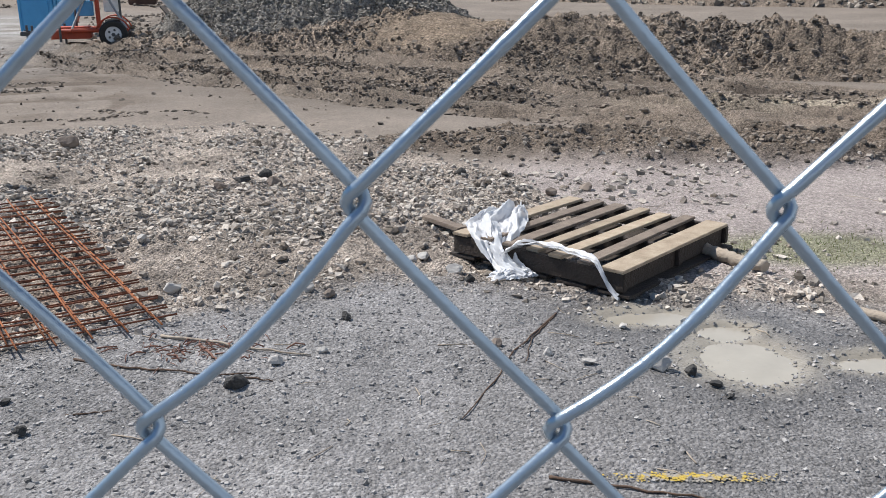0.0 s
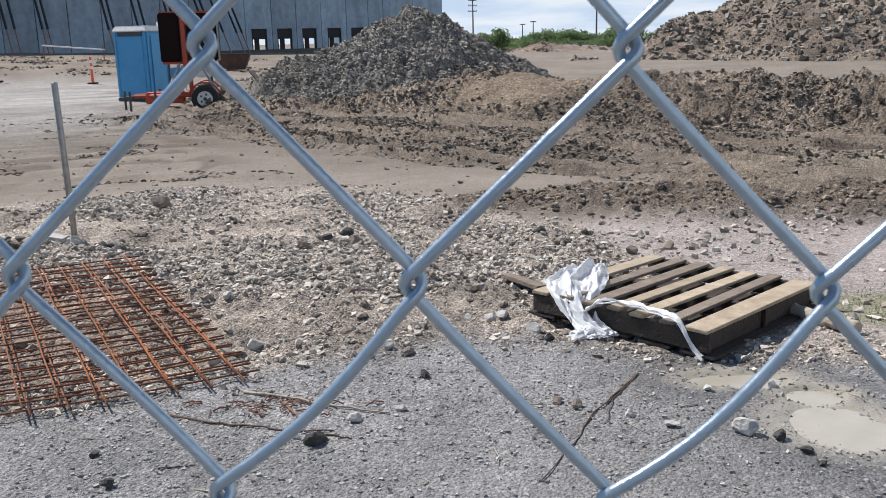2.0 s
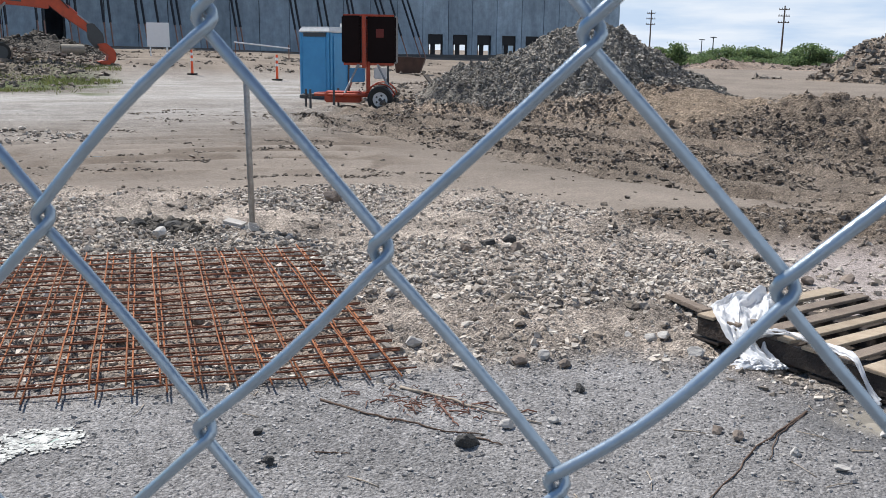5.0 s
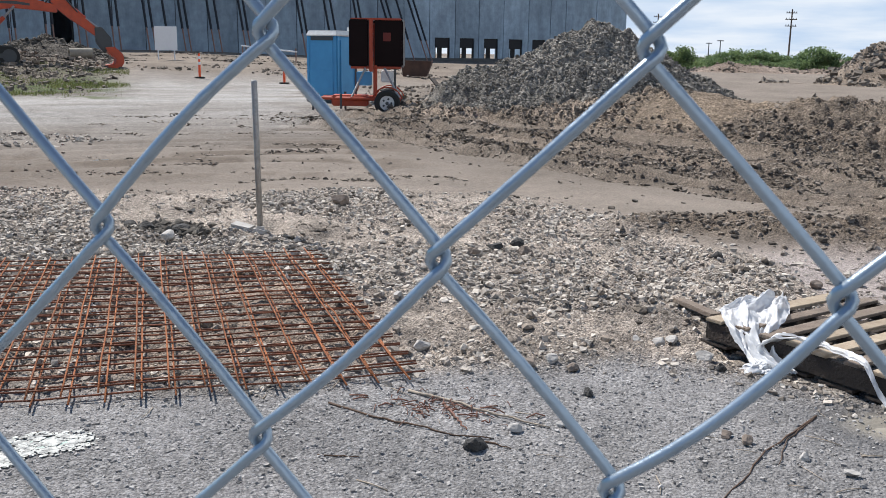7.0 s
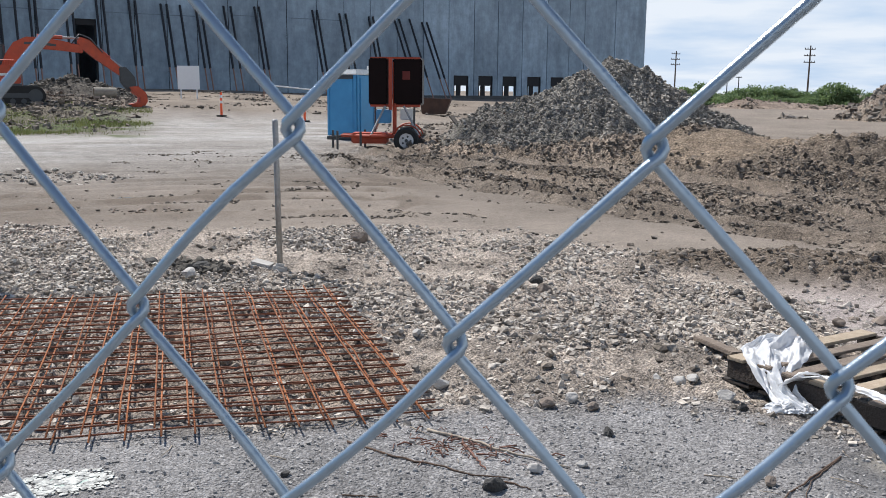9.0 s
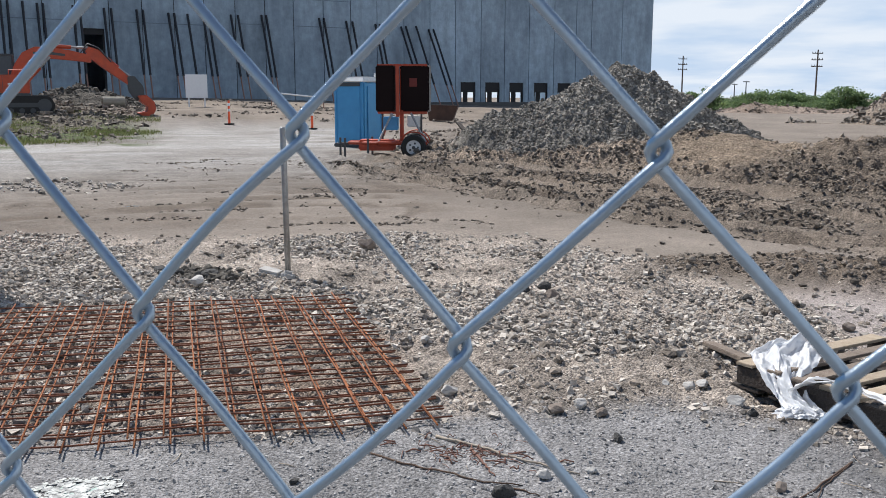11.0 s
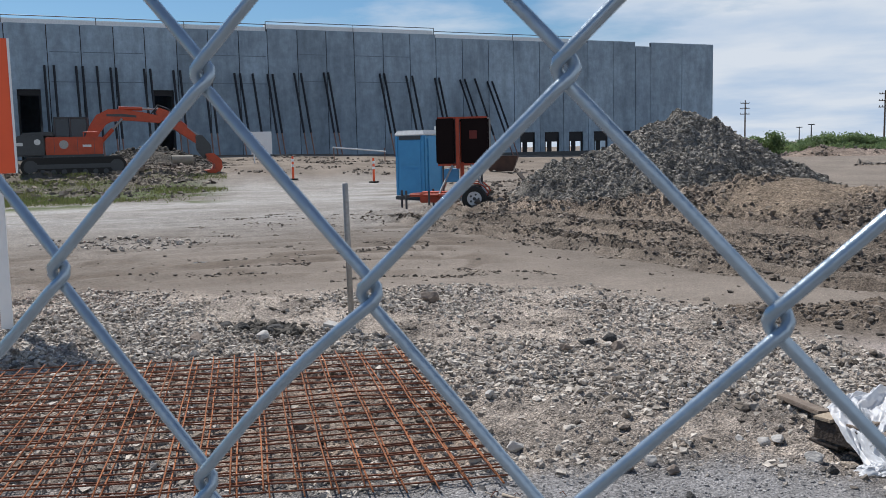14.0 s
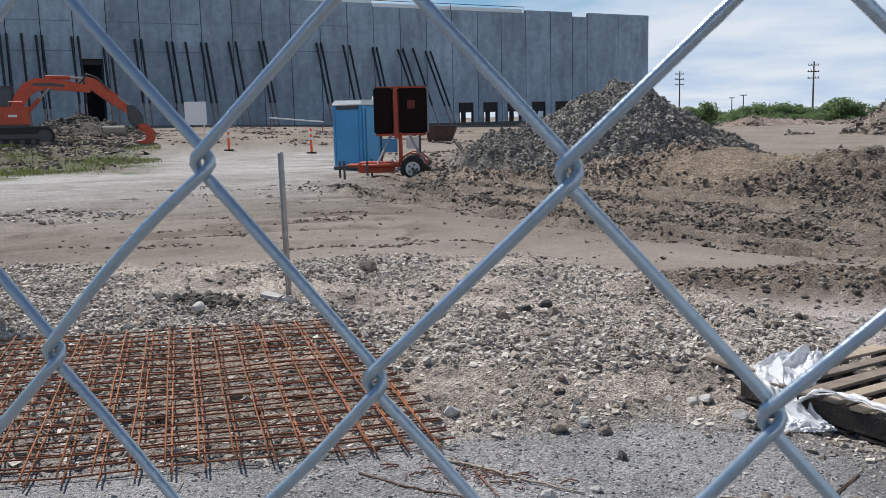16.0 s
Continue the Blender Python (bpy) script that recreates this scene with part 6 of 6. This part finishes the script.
# ---- distance: poles, masts, scrub ----
def build_pole(az, r, h, arms):
    c = polar(az, r)
    t = thing("utility_pole", pose(c[0], c[1], 0, 0, 0, az + 25), "tall timber utility pole with crossarms", "utility pole", "power line poles")
    part("shaft", rod(bmesh.new(), (0, 0, 0), (0, 0, h), 0.2, 0.13, 10), POLE, t)
    for k in range(arms):
        z = h - 0.7 - k * 1.25
        boxed("crossarm", (2.3 - 0.2 * (k == 0), 0.16, 0.16), pose(0, 0.15, z), POLE, t)
        for xx in (-1.0, -0.45, 0.45, 1.0):
            part("insulator", rod(bmesh.new(), (xx, 0.15, z + 0.05), (xx, 0.15, z + 0.32), 0.07, 0.05, 6), GREYPAINT, t)


build_pole(-5.17, 195, 10.9, 3)
build_pole(2.32, 225, 11.3, 3)


def build_mast(az, r, h):
    c = polar(az, r)
    t = thing("lamp_mast", pose(c[0], c[1], 0), "distant tall lamp mast with a lamp ring", "lamp mast", "far lamp masts")
    part("shaft", rod(bmesh.new(), (0, 0, 0), (0, 0, h), 0.25, 0.14, 8), GREYPAINT, t)
    for k in range(4):
        a = k * math.tau / 4
        boxed("lamp_head", (0.7, 0.4, 0.3), pose(0.7 * math.cos(a), 0.7 * math.sin(a), h), GREYPAINT, t)


build_mast(-1.35, 330, 7.0)
build_mast(-0.7, 360, 6.6)


def build_tree(az, r, height, width, seed, low=0.0):
    rr = np.random.default_rng(seed)
    c = polar(az, r)
    z = float(land(c[0], c[1]))
    t = thing("tree", pose(c[0], c[1], z), "dense green roadside tree far off" if height > 3 else "low green scrub bush far off", "tree" if height > 3 else "bush", "tree line beyond the site")
    bm = rod(bmesh.new(), (0, 0, -0.2), (0, 0, height * 0.55), 0.05 * height ** 0.7, 0.03, 8)
    for k in range(5):
        a, e = rr.uniform(0, math.tau), rr.uniform(0.4, 0.8)
        s = height * rr.uniform(0.2, 0.45)
        rod(bm, (0, 0, s), (math.cos(a) * width * 0.3, math.sin(a) * width * 0.3, s + height * 0.25), 0.03 * height ** 0.7, 0.015, 6)
    part("trunk", bm, BARK, t)
    # leaf clusters round a dozen limb ends
    n = 1700
    centres = np.c_[rr.normal(0, width * 0.26, 16), rr.normal(0, width * 0.26, 16), rr.uniform(0.22 + low, 0.86, 16) * height]
    k = rr.integers(0, 16, n)
    p = centres[k] + rr.normal(0, 1, (n, 3)) * np.array([width * 0.11, width * 0.11, height * 0.085])
    p[:, 2] = np.clip(p[:, 2], 0.05, height)
    s = rr.uniform(0.05, 0.10, n) * height ** 0.6
    a = rr.normal(size=(n, 3))
    a /= np.linalg.norm(a, axis=1)[:, None]
    b = np.cross(a, rr.normal(size=(n, 3)))
    b /= np.linalg.norm(b, axis=1)[:, None]
    v = np.stack([p - a * s[:, None], p + b * s[:, None] * 0.6, p + a * s[:, None], p - b * s[:, None] * 0.6], 1).reshape(-1, 3)
    f = np.arange(4 * n).reshape(-1, 4)
    sheet("crown", v, f, LEAF, False, t)


TREES = [(0.55, 150, 2.6, 3.2), (1.3, 152, 2.0, 2.6), (-0.4, 148, 1.5, 3.0), (-1.3, 150, 1.9, 3.2), (-2.0, 152, 2.1, 3.2), (-2.7, 150, 2.3, 3.2), (-3.4, 149, 2.2, 3.0), (-4.1, 151, 2.3, 3.0), (-4.8, 150, 1.6, 3.0),
         (-5.6, 150, 1.9, 2.8), (-6.2, 153, 2.5, 2.8), (-6.8, 150, 2.6, 3.0), (-7.5, 150, 2.0, 3.0), (-8.4, 152, 1.8, 3.2), (-9.2, 152, 2.0, 3.2), (2.2, 155, 1.9, 3.2), (-0.9, 140, 1.2, 3.0), (-3.0, 138, 1.1, 3.4), (-5.0, 139, 1.0, 3.4)]
for i, (az, r, h, w) in enumerate(TREES):
    build_tree(az, r * 0.8, 1.57 + (h * 1.25 - 1.57) * 0.8, w * 0.95, 50 + i)


def build_far_scrub():
    r = np.random.default_rng(77)
    n = 9000
    az = r.uniform(-11, 5, n)
    rad = r.uniform(120, 175, n)
    x, y = -rad * np.sin(np.radians(az)), rad * np.cos(np.radians(az))
    z = r.random(n) ** 2 * 0.75
    p = np.c_[x, y, z + land(x, y)]
    a = r.normal(size=(n, 3)) * np.array([1, 1, 0.8])
    a /= np.linalg.norm(a, axis=1)[:, None]
    b = np.cross(a, r.normal(size=(n, 3)))
    b /= np.linalg.norm(b, axis=1)[:, None]
    s = r.uniform(0.12, 0.35, n)[:, None]
    v = np.stack([p - a * s, p + b * s * 0.6, p + a * s, p - b * s * 0.6], 1).reshape(-1, 3)
    tagged(sheet("field_scrub", v, np.arange(4 * n).reshape(-1, 4), LEAF, False), "low green scrub beyond the bare field", "scrub", kind="stuff")


build_far_scrub()


def build_grass():
    r = np.random.default_rng(88)
    def blades(name, x, y, h, label):
        n = len(x)
        z = land(x, y)
        a = r.uniform(0, math.tau, n)
        w = h * 0.13
        lean = r.normal(0, 0.35, (n, 2)) * h[:, None]
        p = np.c_[x, y, z]
        d = np.c_[np.cos(a) * w, np.sin(a) * w, np.zeros(n)]
        tip = p + np.c_[lean, h]
        v = np.stack([p - d, p + d, tip], 1).reshape(-1, 3)
        tagged(sheet(name, v, np.arange(3 * n).reshape(-1, 3), GRASS, False), label, "grass", kind="stuff")
    x, y = r.normal(2.35, 0.45, 900), r.normal(5.15, 0.25, 900)
    blades("sparse_grass", x, y, r.uniform(0.008, 0.028, len(x)), "sparse short grass sprouting from mud")
    az, rad = r.uniform(34, 50, 40000), r.uniform(31.5, 47, 40000)
    x, y = -rad * np.sin(np.radians(az)), rad * np.cos(np.radians(az))
    k = (fbm(x * 0.35, y * 0.35, 4) > 0.12 + 0.16 * r.normal(0, 1, len(x))) & (r.random(len(x)) < ss(31, 37, rad))
    blades("bank_grass", x[k], y[k], r.uniform(0.04, 0.15, int(k.sum())), "rough green weeds on a muddy bank")


build_grass()
